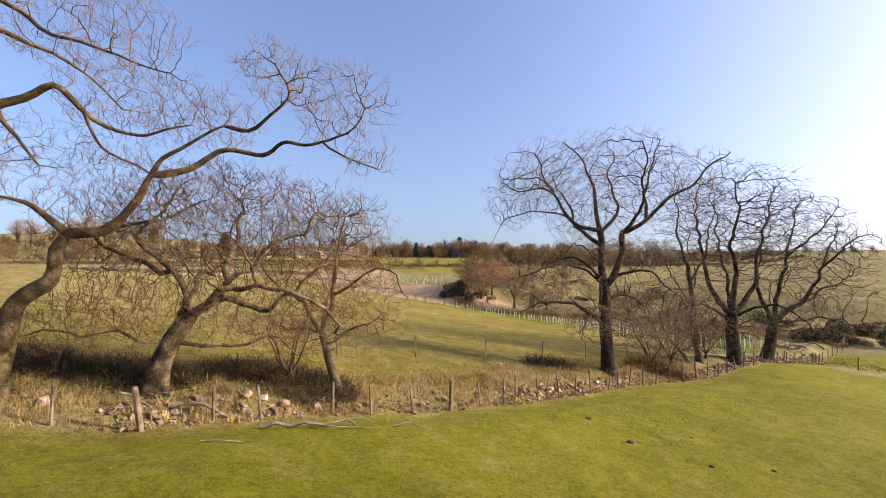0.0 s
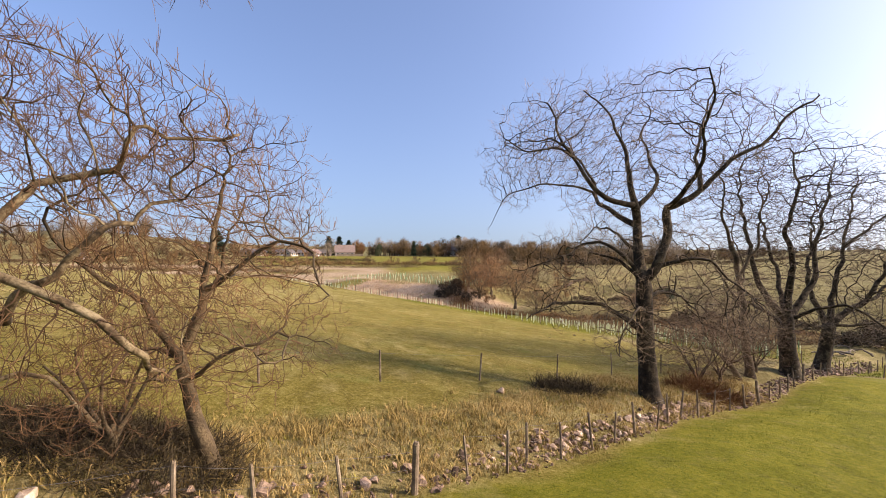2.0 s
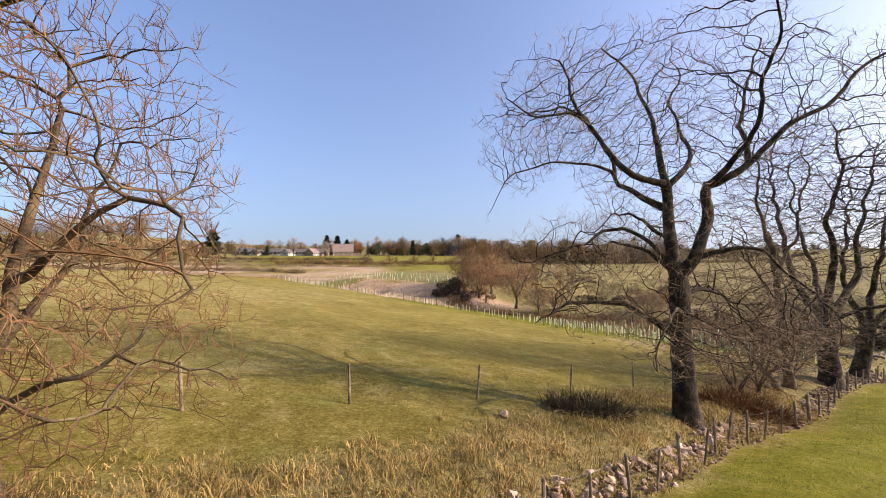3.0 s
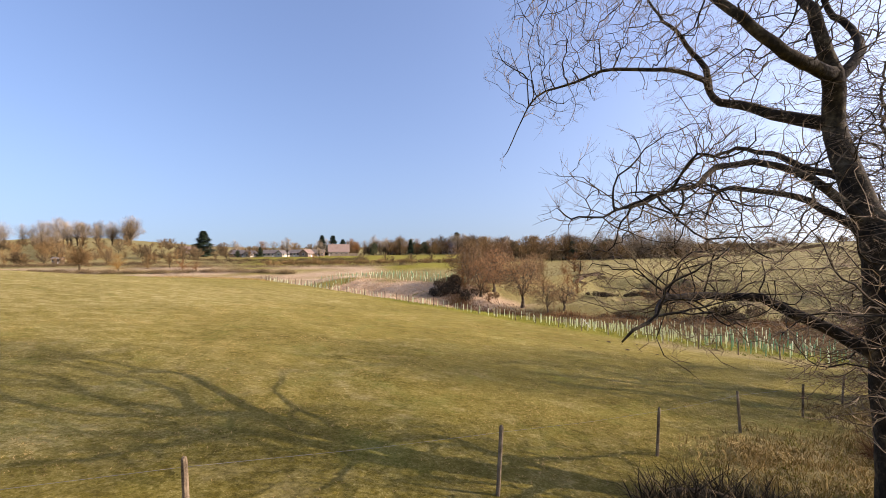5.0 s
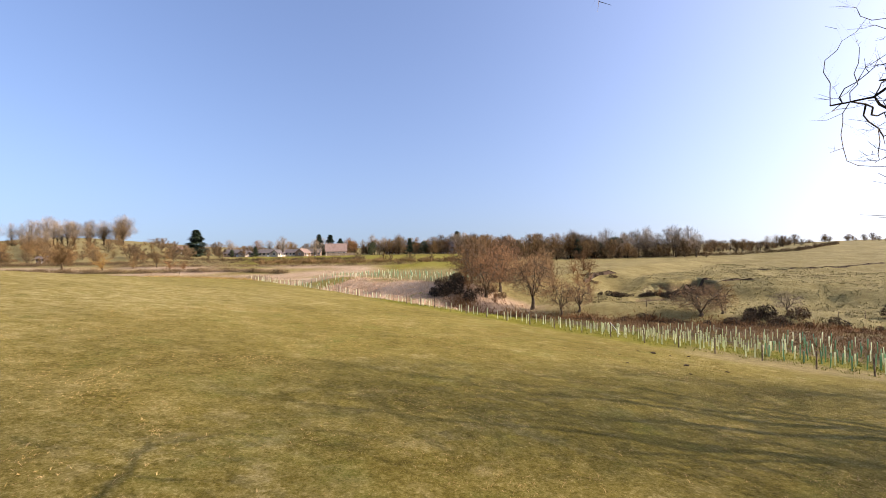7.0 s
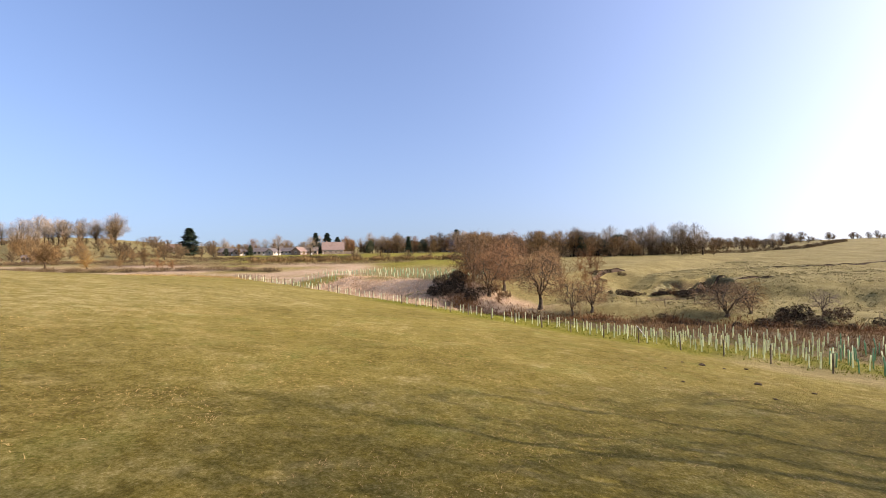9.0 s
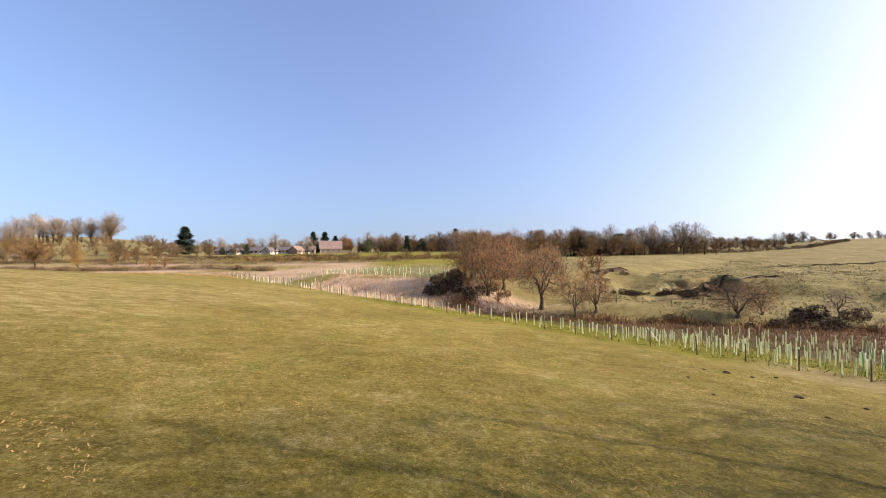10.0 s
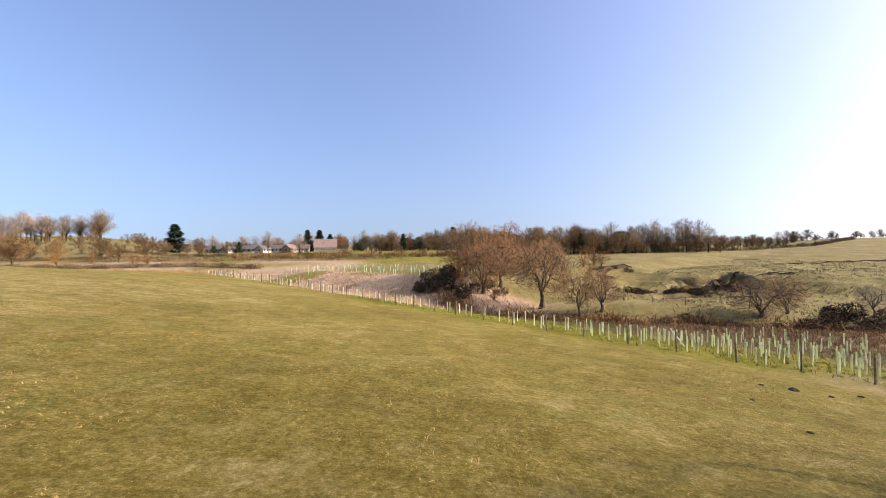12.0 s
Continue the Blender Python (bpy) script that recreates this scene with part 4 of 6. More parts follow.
def left_trees():
    s = Skeleton(31)
    s.limb([(0, 0, 0), (0.25, 0, 0.9), (0.65, 0.05, 1.78), (1.04, 0.1, 2.34)], 0.34, 0.27, 0.04, 0.25)
    for pts, r in (([(0.8, 0.1, 2.0), (0.8, -0.2, 3.1), (0.46, -0.3, 4.0), (0.25, -0.4, 4.9), (0.7, 0.2, 6.2)], 0.15), ([(1.04, 0.1, 2.3), (1.7, 0.3, 2.9), (2.4, 0.1, 3.6), (2.1, 0.4, 4.5), (2.2, 0.9, 5.5), (1.7, 1.3, 6.5)], 0.16),
                   ([(1.04, 0.1, 2.4), (2.5, -0.5, 3.2), (3.7, -0.9, 3.45), (4.4, -0.9, 3.5), (5.4, -0.6, 2.7), (6.0, 0.9, 1.3)], 0.13), ([(1.9, 0.2, 3.0), (3.3, 0.5, 2.6), (3.9, 0.2, 3.3), (5.1, 0.4, 3.8), (5.6, 0.9, 4.8)], 0.11),
                   ([(0.5, 0, 1.5), (-0.45, -0.5, 1.7), (-1.4, -0.9, 2.0), (-2.5, -1.5, 1.8), (-3.4, -1.9, 1.9)], 0.07), ([(0.65, 0.05, 1.5), (1.7, 0.4, 1.3), (2.6, 0.9, 1.1), (3.8, 1.3, 1.1)], 0.08),
                   ([(2.4, 0.1, 3.6), (3.6, 1.2, 4.8), (4.6, 1.8, 5.6), (5.8, 2.4, 6.0)], 0.1), ([(0.6, -0.3, 3.6), (-0.6, -0.8, 4.4), (-1.8, -1.2, 4.8)], 0.09), ([(0.8, 0.0, 2.6), (0.4, 1.8, 3.6), (0.2, 3.4, 4.4)], 0.1)):
        s.limb(pts, r, 0.025, 0.34, 0.22)
    s.fill([((2.6, 0.4, 5.5), (3.9, 3.8, 1.7), 1300, 0.0), ((-0.4, -0.4, 4.8), (2.6, 2.6, 1.6), 320, 0.0)], 0.24, 0.36, 2.2, 0.03, 0.36)
    s.fill([((1.6, 0, 2.8), (5.0, 3.6, 1.1), 520, 0.0), ((-1.8, -1.0, 2.2), (2.4, 2.0, 0.9), 150, 0.0), ((4.6, 0.4, 2.2), (2.0, 2.0, 1.2), 160, 0.0)], 0.24, 0.4, 2.2, -0.05, 0.36)
    grown_tree("tree", -10.3, 7.9, "old leaning oak with a pale peeling trunk and crooked low boughs", "bark_pale", "twig_red", s, tip=0.0065, twig_long=0.42, twig_wide=0.005)
    s = Skeleton(32)
    s.limb([(0, 0, 0), (-0.28, 0, 0.8), (-0.48, 0, 1.4), (-0.75, 0.1, 2.4)], 0.165, 0.13, 0.08, 0.25)
    for pts, r in (([(-0.75, 0.1, 2.3), (-0.3, 0.3, 4.0), (-0.1, 0.5, 5.7), (-0.4, 0.9, 7.2)], 0.12), ([(-0.75, 0.1, 2.3), (-1.4, -0.4, 3.6), (-2.1, -0.8, 4.4), (-2.5, -1.2, 5.6)], 0.1),
                   ([(-0.3, 0.3, 3.8), (1.0, -0.1, 4.6), (2.0, -0.4, 4.7), (2.8, -0.7, 4.4)], 0.06), ([(-0.6, 0, 1.8), (0.6, -0.4, 2.6), (1.6, -0.8, 2.7), (2.4, -1.0, 2.3)], 0.05), ([(-0.75, 0.1, 2.3), (-2.0, 0.6, 2.5), (-3.0, 1.0, 2.2)], 0.06), ([(-0.7, 0.1, 2.5), (-0.8, 1.6, 4.2), (-0.6, 2.0, 6.2)], 0.09)):
        s.limb(pts, r, 0.015, 0.26, 0.25)
    s.fill([((-0.1, 0.3, 5.2), (2.7, 2.6, 2.6), 1200, 0.0), ((0.2, -0.2, 2.9), (3.0, 2.4, 1.3), 380, 0.0)], 0.24, 0.36, 2.2, 0.03, 0.36)
    grown_tree("tree", -5.18, 11.3, "bushy bare hawthorn with reddish twigs beside the wall", "bark", "twig_red", s, tip=0.0065, twig_long=0.4, twig_wide=0.005)
    s = Skeleton(33)
    s.limb([(0, 0, 0), (0.44, 0, 1.44), (0.73, 0.1, 2.6), (1.55, 0.2, 3.25), (1.63, 0.3, 4.1), (1.86, 0.4, 4.57)], 0.36, 0.15, 0.03, 0.25)
    s.limb([(0.2, 0, 0.7), (-0.9, -0.8, 3.4), (-1.0, -1.2, 5.8), (-0.4, -0.8, 7.7)], 0.26, 0.2, 0.1)
    for pts, r in (([(1.86, 0.4, 4.57), (2.88, 0.5, 4.66), (3.62, 0.6, 5.38), (4.06, 0.8, 6.29), (4.36, 0.9, 6.93), (5.19, 1.0, 7.47), (6.0, 1.1, 7.89)], 0.17), ([(4.06, 0.8, 6.29), (4.94, 1.3, 6.62), (5.83, 1.6, 7.29), (6.95, 1.7, 7.09), (7.76, 1.2, 7.32), (8.72, 0.6, 7.23), (10.04, 0.2, 7.42), (10.4, 0.1, 8.2)], 0.11),
                   ([(9.19, 0.4, 7.17), (9.92, 0.8, 6.87), (10.64, 1.0, 6.55)], 0.035), ([(6.0, 1.1, 7.89), (6.81, 1.0, 7.7), (7.53, 0.8, 8.11), (8.25, 0.5, 8.59), (7.91, 0.3, 9.32)], 0.075), ([(1.86, 0.4, 4.57), (1.58, 0.2, 4.93), (1.04, 0, 5.38), (0.02, -0.3, 5.57)], 0.11),
                   ([(2.3, 0.5, 4.6), (2.73, 0.8, 4.72), (3.89, 1.6, 5.12), (4.81, 2.2, 5.73)], 0.07), ([(-0.4, -0.8, 7.7), (0.11, -0.4, 7.85), (1.14, -0.2, 8.22), (1.81, 0, 8.69), (2.28, 0.2, 8.21), (2.52, 0.5, 7.87), (3.54, 0.8, 7.58), (4.82, 1.2, 7.86)], 0.15),
                   ([(0.6, -0.4, 7.8), (1.09, -0.3, 7.12), (1.62, -0.2, 6.45)], 0.07), ([(2.44, 0.3, 7.9), (2.7, 0.6, 7.1), (3.41, 1.0, 6.69), (3.64, 1.3, 6.37)], 0.05), ([(-0.4, -0.8, 7.7), (-0.3, -1.0, 9.6), (0.51, -0.8, 10.7), (1.41, -0.5, 10.46), (1.9, -0.2, 10), (3.0, 0.2, 9.8), (4.37, 0.8, 9.34)], 0.12), ([(0.2, -0.9, 10.2), (1.47, -0.4, 9.68), (2.2, 0, 9.4), (3.2, 0.8, 8.33)], 0.08)):
        s.limb(pts, r, 0.02, 0.06, 0.22)
    s.fill([((9.6, 0.4, 8.3), (1.5, 1.5, 1.1), 220, 0.0), ((7.8, 0.6, 9.2), (1.1, 1.3, 0.9), 130, 0.0), ((10.4, 0.9, 6.9), (0.8, 0.9, 0.6), 60, 0.0), ((3.6, 0.8, 8.4), (2.4, 1.8, 1.2), 200, 0.0), ((2.6, 0.2, 10.2), (2.6, 1.8, 1.2), 220, 0.0), ((2.6, 0.8, 6.4), (2.2, 1.6, 1.2), 110, 0.0), ((5.2, 1.6, 8.2), (1.8, 1.4, 1.0), 120, 0.0), ((0.6, -0.6, 6.6), (1.6, 1.4, 1.6), 110, 0.0), ((4.4, 2.0, 5.6), (1.6, 1.2, 0.9), 90, 0.0)], 0.2, 0.32, 2.0, 0.08, 0.34)
    grown_tree("tree", -13.75, 6.0, "old ash with a long crooked bough reaching over the wall", "bark_lichen", "twig", s, tip=0.0065, twig_long=0.42, twig_wide=0.004)


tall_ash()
wall_trees()
left_trees()
thorn_shrub(14.6, 27.2, 4.4, 2.8, 40, "dense brown thorn scrub behind the wall", 950)
thorn_shrub(17.2, 29.4, 4.8, 2.8, 41, "dense brown thorn scrub behind the wall", 950)
thorn_shrub(22.8, 34.2, 4.2, 2.8, 42, "dense brown thorn scrub behind the wall", 800)
thorn_shrub(-6.9, 10.6, 2.6, 1.5, 46, "small bare thorn bush beside the brambles", 320)

# ---- stakes, fences and the plantation ----
def stake_mesh(tall, r, seed, sides=7):
    """A cleft stake: uneven round, tapered foot, chamfered top."""
    rng = random.Random(seed)
    bm = bmesh.new()
    rings = []
    for z, k in ((-0.3, 0.8), (0.0, 1.0), (tall * 0.5, 0.97), (tall - 0.04, 0.94), (tall, 0.6)):
        rings.append([bm.verts.new((math.cos(6.283 * i / sides) * r * k * rng.uniform(0.88, 1.1), math.sin(6.283 * i / sides) * r * k * rng.uniform(0.88, 1.1), z + (rng.uniform(-0.02, 0.02) if z > 1 else 0))) for i in range(sides)])
    for a, b2 in zip(rings, rings[1:]):
        for i in range(sides):
            bm.faces.new((a[i], a[(i + 1) % sides], b2[(i + 1) % sides], b2[i]))
    bm.faces.new(rings[-1])
    me_ = bpy.data.meshes.new("post")
    bm.to_mesh(me_)
    bm.free()
    me_.materials.append(M["post"])
    return me_


def wire_mesh(pts, r=0.003):
    w = Wood()
    line = []
    for a, b2 in zip(pts, pts[1:]):
        line += [a, (a + b2) / 2 - Vector((0, 0, 0.03))]
    w.tube(line + [pts[-1]], [r] * (len(line) + 1), 3)
    return w.mesh("wire", M["wire"])


def fence(label, feet, tall, r, wires, seed, lean=4.0, stout=()):
    """feet: list of (x, y). Posts and wires of one run."""
    rng = random.Random(seed)
    x0, y0 = feet[0]
    z0 = land(x0, y0)
    ob = thing("fence", x0, y0, z0, label, "fence")
    meshes = [stake_mesh(tall * k, r * q, seed + i) for i, (k, q) in enumerate(((1, 1), (0.93, 0.85), (1.06, 1.1), (0.98, 0.9)))]
    heavy = stake_mesh(tall * 1.12, r * 1.7, seed + 9, 9)
    tops = []
    for i, (x, y) in enumerate(feet):
        me_ = heavy if i in stout else rng.choice(meshes)
        p = part("post", me_, None, ob)
        m = pose(x - x0, y - y0, land(x, y) - z0, rng.gauss(0, lean), rng.gauss(0, lean), rng.uniform(0, 360))
        p.matrix_basis = m
        tops.append([m @ Vector((0, 0, tall * h)) for h in wires])
    for k in range(len(wires)):
        part("wire", wire_mesh([t[k] for t in tops]), None, ob)
    return ob


def along(line, step, seed, jitter=0.15):
    """Feet along a polyline at uneven steps."""
    rng = random.Random(seed)
    out, due, run = [], 0.0, 0.0
    for (xa, ya), (xb, yb) in zip(line, line[1:]):
        n = math.hypot(xb - xa, yb - ya)
        while due <= run + n:
            t = (due - run) / n
            out.append((xa + (xb - xa) * t + rng.gauss(0, 0.05), ya + (yb - ya) * t + rng.gauss(0, 0.05)))
            due += step * (1 + rng.uniform(-jitter, jitter))
        run += n
    return out


FENCE_WEST = [(-24, 0.9), (-18, 3.2), (-11.5, 5.5), (-9.4, 5.95), (-8.1, 7.3), (-6.9, 8.0), (-5.0, 9.6), (-3.7, 10.1), (-2.2, 10.9), (-0.74, 11.8)]
FENCE_MID = [(-0.74, 11.8), (0.55, 12.75), (1.65, 13.5), (2.3, 14.2), (3.5, 15.0), (4.8, 16.1), (5.95, 17.2), (7.1, 18.2), (8.6, 19.6), (9.55, 20.6), (10.65, 21.65), (11.8, 22.3), (13.0, 23.1), (14.5, 24.2)]
fence("weathered stake and wire fence along the tumbled wall", FENCE_WEST, 1.15, 0.05, (0.55, 0.92), 3, 4, (3, 9))
fence("leaning stake and wire fence in front of the stones", FENCE_MID[1:], 1.2, 0.042, (0.55, 0.92), 4, 4)
fence("stake and wire fence along the mown pasture edge", along([(16.0, 25.4), (18.8, 27.5), (25, 33.2), (32, 38.6), (45, 47.6), (56, 56)], 2.2, 6), 1.2, 0.05, (0.5, 0.9), 5, 3, (1, 6))
fence("thin stakes of an inner fence across rough grass", [(-6.8, 17.6), (-2.7, 19.8), (1.6, 22.4), (5.97, 25.3), (10.0, 28.2), (14.4, 31.2), (18.6, 34.2), (23, 37.4)], 1.3, 0.045, (0.9,), 7, 4)
PLANT_LINE = [(44.0, 34.0), (19.8, 58.0), (13.5, 64.4), (-45.6, 123.8)]
fence("brown stake fence round the young plantation", along(PLANT_LINE, 2.9, 8, 0.08), 1.25, 0.055, (0.5, 0.9), 9, 1.5)
fence("old stake fence beyond the stream", along([(22, 95), (31, 91), (38, 89), (47, 86), (60, 82)], 3.5, 12), 1.1, 0.05, (0.5, 0.9), 13, 3)


def guard_parts(seed, mat):
    """A tree shelter: an open tube with a rolled rim, and the stake beside it."""
    rng = random.Random(seed)
    bm = bmesh.new()
    rings = []
    for z, r in ((0, 0.056), (0.6, 0.054), (1.17, 0.055), (1.2, 0.061), (1.2, 0.048), (0.7, 0.046)):
        rings.append([bm.verts.new((math.cos(6.283 * i / 9) * r, math.sin(6.283 * i / 9) * r, z)) for i in range(9)])
    for a, b2 in zip(rings, rings[1:]):
        for i in range(9):
            bm.faces.new((a[i], a[(i + 1) % 9], b2[(i + 1) % 9], b2[i]))
    ob = thing("tree_guard", 0, 0, 0, "pale green plastic tree guard staked upright in rough grass", "tree guard", "guards in the plantation")
    part("tube", bm, mat, ob)
    st = stake_mesh(rng.uniform(0.9, 1.05), 0.018, seed, 4)
    p = part("stake", st, None, ob)
    p.matrix_basis = pose(0.075, 0, 0)
    return ob


def plantation():
    rng = random.Random(77)
    spots = []
    far = []
    for p in np.arange(22, 8, -1.1):                      # the broad lower strip, first where the way comes nearest
        far += [(p + rng.uniform(-0.4, 0.4), s + rng.uniform(-0.4, 0.4)) for s in np.arange(1.4, 16.5, 1.2) if rng.random() > 0.12]
    for p in np.arange(22, 46, 1.1):
        for s in np.arange(1.0, 16.5, 1.2):
            if (p > 30 and s > 16.5 - (p - 30) * 1.2) and not (s < 2.6 and rng.random() < 0.55) or rng.random() < 0.1:
                continue
            spots.append((p + rng.uniform(-0.4, 0.4), s + rng.uniform(-0.4, 0.4), 0))
    for p in np.arange(46, 118, 1.15):                      # along the fence above the bank
        for s in (1.0, 2.6):
            if rng.random() < (0.5 if s > 2 else 0.12):
                continue
            spots.append((p + rng.uniform(-0.5, 0.5), s + rng.uniform(-0.3, 0.4), 0))
    for p in np.arange(74, 126, 2.0):                      # on the flat top behind the bank
        for s in np.arange(23, 44, 2.4):
            far.append((p + rng.uniform(-0.8, 0.8), s + rng.uniform(-0.8, 0.8)))
    for p in np.arange(104, 119, 2.2):
        for s in np.arange(4.5, 22, 2.4):
            far.append((p + rng.uniform(-0.8, 0.8), s + rng.uniform(-0.8, 0.8)))
    far += [q[:2] for q in spots[300:]]
    src = guard_parts(1, M["guard"])
    for i, (p, s, _) in enumerate(spots[:300]):
        x, y = 39 + (s - p) / 1.4142, 39 + (s + p) / 1.4142
        m = pose(x, y, land(x, y) - 0.02, rng.gauss(0, 1.6), rng.gauss(0, 1.6), rng.uniform(0, 360)) @ Matrix.Scale(rng.uniform(0.78, 0.92), 4)
        if i:
            copy_thing(src, m)
        else:
            src.matrix_basis = m
    for mat, tone, pick in (("guard", "pale", 0), ("guard_green", "mid-green", 1)):
        w = Wood()
        for i, (p, s) in enumerate(far):
            if (i % 3 != 0) != bool(pick):
                continue
            x, y = 39 + (s - p) / 1.4142, 39 + (s + p) / 1.4142
            z, t = land(x, y), Vector((rng.gauss(0, 0.05), rng.gauss(0, 0.05), rng.uniform(0.85, 1.08)))
            w.tube([Vector((x, y, z)), Vector((x, y, z)) + t * 0.5, Vector((x, y, z)) + t], [0.043, 0.041, 0.045], 6)
        tagged(new("tree_guards", w.mesh("tree_guards", M[mat])), tone + " plastic tree guards on the bank top", "tree guard", kind="stuff")


plantation()
lx, ly = 39 + (3.0 - 33.5) / 1.4142, 39 + (3.0 + 33.5) / 1.4142
st = thing("stake", lx, ly, land(lx, ly), "pale stake leaning over among the tree guards", "stake")
w = Wood()
w.tube([Vector((0, 0, -0.1)), Vector((-0.5, 0, 0.55)), Vector((-0.95, 0.1, 1.15))], [0.03, 0.03, 0.025], 6)
part("shaft", w.mesh("shaft", M["white_trim"]), None, st)


# ---- stones ----
def rock_mesh(seed):
    rng = random.Random(seed)
    bm = bmesh.new()
    sx, sy, sz = rng.uniform(0.8, 1.2), rng.uniform(0.6, 0.9), rng.uniform(0.45, 0.75)
    for _ in range(15):
        v = rand_way(rng)
        v = Vector([math.copysign(abs(c) ** 0.7, c) for c in v])
        bm.verts.new((v.x * sx, v.y * sy, v.z * sz))
    res = bmesh.ops.convex_hull(bm, input=bm.verts)
    loose = [g for g in res["geom_interior"] if isinstance(g, bmesh.types.BMVert)]
    bmesh.ops.delete(bm, geom=loose, context="VERTS")
    me_ = bpy.data.meshes.new("stone")
    bm.to_mesh(me_)
    bm.free()
    me_.materials.append(M["stone"])
    return me_


ROCKS = [rock_mesh(100 + i) for i in range(9)]


def joined_rocks(rows):
    """rows of (matrix): one mesh of many small stones."""
    verts, faces = [], []
    rng = random.Random(4)
    for m in rows:
        src = rng.choice(ROCKS)
        k = len(verts)
        verts += [m @ v.co for v in src.vertices]
        faces += [[k + i for i in f.vertices] for f in src.polygons]
    me_ = bpy.data.meshes.new("rubble")
    me_.from_pydata(verts, [], faces)
    me_.materials.append(M["stone"])
    return me_


def stone_wall():
    rng = random.Random(41)
    ob = thing("stone_wall", 5, 17, land(5, 17), "tumbled dry stone wall of pale pinkish fieldstone", "stone wall")
    inv = ob.matrix_basis.inverted()
    near, small = [], []
    xs = -11.0
    while xs < 46:
        dense = 0.32 + 0.75 * math.exp(-(((xs - 5.0) / 4.2) ** 2)) + (0.5 if xs > 8 else 0) + (0.3 if xs < -5 else 0)
        for _ in range(max(1, int(dense * 10))):
            x = xs + rng.uniform(0, 0.5)
            lvl = rng.random()
            y = float(wall_line(x)) - 0.7 + 0.95 * lvl + rng.gauss(0, 0.25)
            size = rng.uniform(0.07, 0.17) * (1.45 if rng.random() < 0.2 else 1)
            z = land(x, y) + lvl * 0.16 * (0.5 + dense * 0.5) + rng.uniform(-0.1, 0.0)
            m = inv @ pose(x, y, z, rng.uniform(-35, 35), rng.uniform(-35, 35), rng.uniform(0, 360)) @ Matrix.Scale(size, 4)
            (near if 0.5 < xs < 11.5 and size > 0.085 and len(near) < 300 else small).append(m)
        for _ in range(int(3 + dense * 9)):
            x = xs + rng.uniform(0, 0.5)
            y = float(wall_line(x)) + rng.uniform(-1.2, 0.7)
            small.append(inv @ pose(x, y, land(x, y) + rng.uniform(-0.01, 0.1), rng.uniform(-40, 40), rng.uniform(-40, 40), rng.uniform(0, 360)) @ Matrix.Scale(rng.uniform(0.04, 0.1), 4))
        xs += 0.5
    for m in near:
        part("stone", rng.choice(ROCKS), None, ob).matrix_basis = m
    tagged(part("rubble", joined_rocks(small), None, ob), kind="stuff")


stone_wall()


def boulder(x, y, size, label, seed, up=0.3):
    rng = random.Random(seed)
    ob = tagged(new("stone", rock_mesh(seed)), label, "stone")
    ob.matrix_basis = pose(x, y, land(x, y) + size * up, 8, -6, rng.uniform(0, 360)) @ Matrix.Scale(size, 4)


boulder(2.35, 20.5, 0.22, "pale upright boulder in rough grass", 301, 0.5)
boulder(-7.9, 9.0, 0.26, "white boulder on the tumbled wall", 302)
boulder(-7.3, 9.2, 0.2, "white boulder on the tumbled wall", 303)
boulder(-12.4, 6.3, 0.22, "white stone in straw grass", 304)
boulder(11.6, 23.4, 0.3, "big pale stone on the wall top", 305)
boulder(13.4, 24.4, 0.26, "big pale stone on the wall top", 306)


# ---- fallen wood, brush, molehills ----
def fallen(name, label, pts_list, mat="deadwood"):
    x0, y0 = pts_list[0][0][0][:2]
    z0 = land(x0, y0)
    ob = thing(name, x0, y0, z0, label, "branch")
    rng = random.Random(17)
    for i, (pts, r0, r1) in enumerate(pts_list):
        line = curve([Vector((x - x0, y - y0, land(x, y) + h - z0)) for x, y, h in pts], 0.15)
        line = [p + rand_way(rng) * r0 * 0.5 for p in line]
        w = Wood()
        w.tube(line, [(r0 + (r1 - r0) * k / (len(line) - 1)) * rng.uniform(0.85, 1.15) for k in range(len(line))], 7)
        part("bough" if i == 0 else "twig", w.mesh("bough", M[mat]), None, ob)


fallen("branch", "bleached crooked dead branch lying on mown grass", [
    ([(-6.55, 7.10, 0.05), (-6.10, 7.25, 0.16), (-5.70, 7.25, 0.06), (-5.30, 7.30, 0.16), (-4.70, 7.40, 0.1), (-4.10, 7.65, 0.2), (-3.75, 7.55, 0.08)], 0.065, 0.03),
    ([(-4.10, 7.65, 0.2), (-3.60, 7.80, 0.25), (-3.20, 7.75, 0.1)], 0.035, 0.015),
    ([(-5.20, 7.30, 0.12), (-4.40, 7.15, 0.1), (-3.00, 7.30, 0.06)], 0.03, 0.012)])
fallen("branch", "small dead branch on mown grass", [([(-2.60, 7.80, 0.04), (-2.10, 7.95, 0.18), (-1.70, 7.90, 0.05)], 0.04, 0.015), ([(-2.10, 7.95, 0.15), (-1.40, 7.90, 0.04)], 0.02, 0.01)])
fallen("branch", "thin pale stick on mown grass", [([(-7.2, 5.0, 0.03), (-6.7, 5.1, 0.05), (-6.2, 5.2, 0.02)], 0.025, 0.012)])
fallen("branch", "broken grey bough across the brush heap", [
    ([(4.6, 22.5, 0.15), (5.2, 22.4, 0.42), (5.9, 22.1, 0.45), (6.5, 21.7, 0.22), (6.9, 21.4, 0.04)], 0.07, 0.035),
    ([(5.2, 22.4, 0.42), (5.5, 22.0, 0.35), (5.6, 21.6, 0.06)], 0.035, 0.015)], "bark")
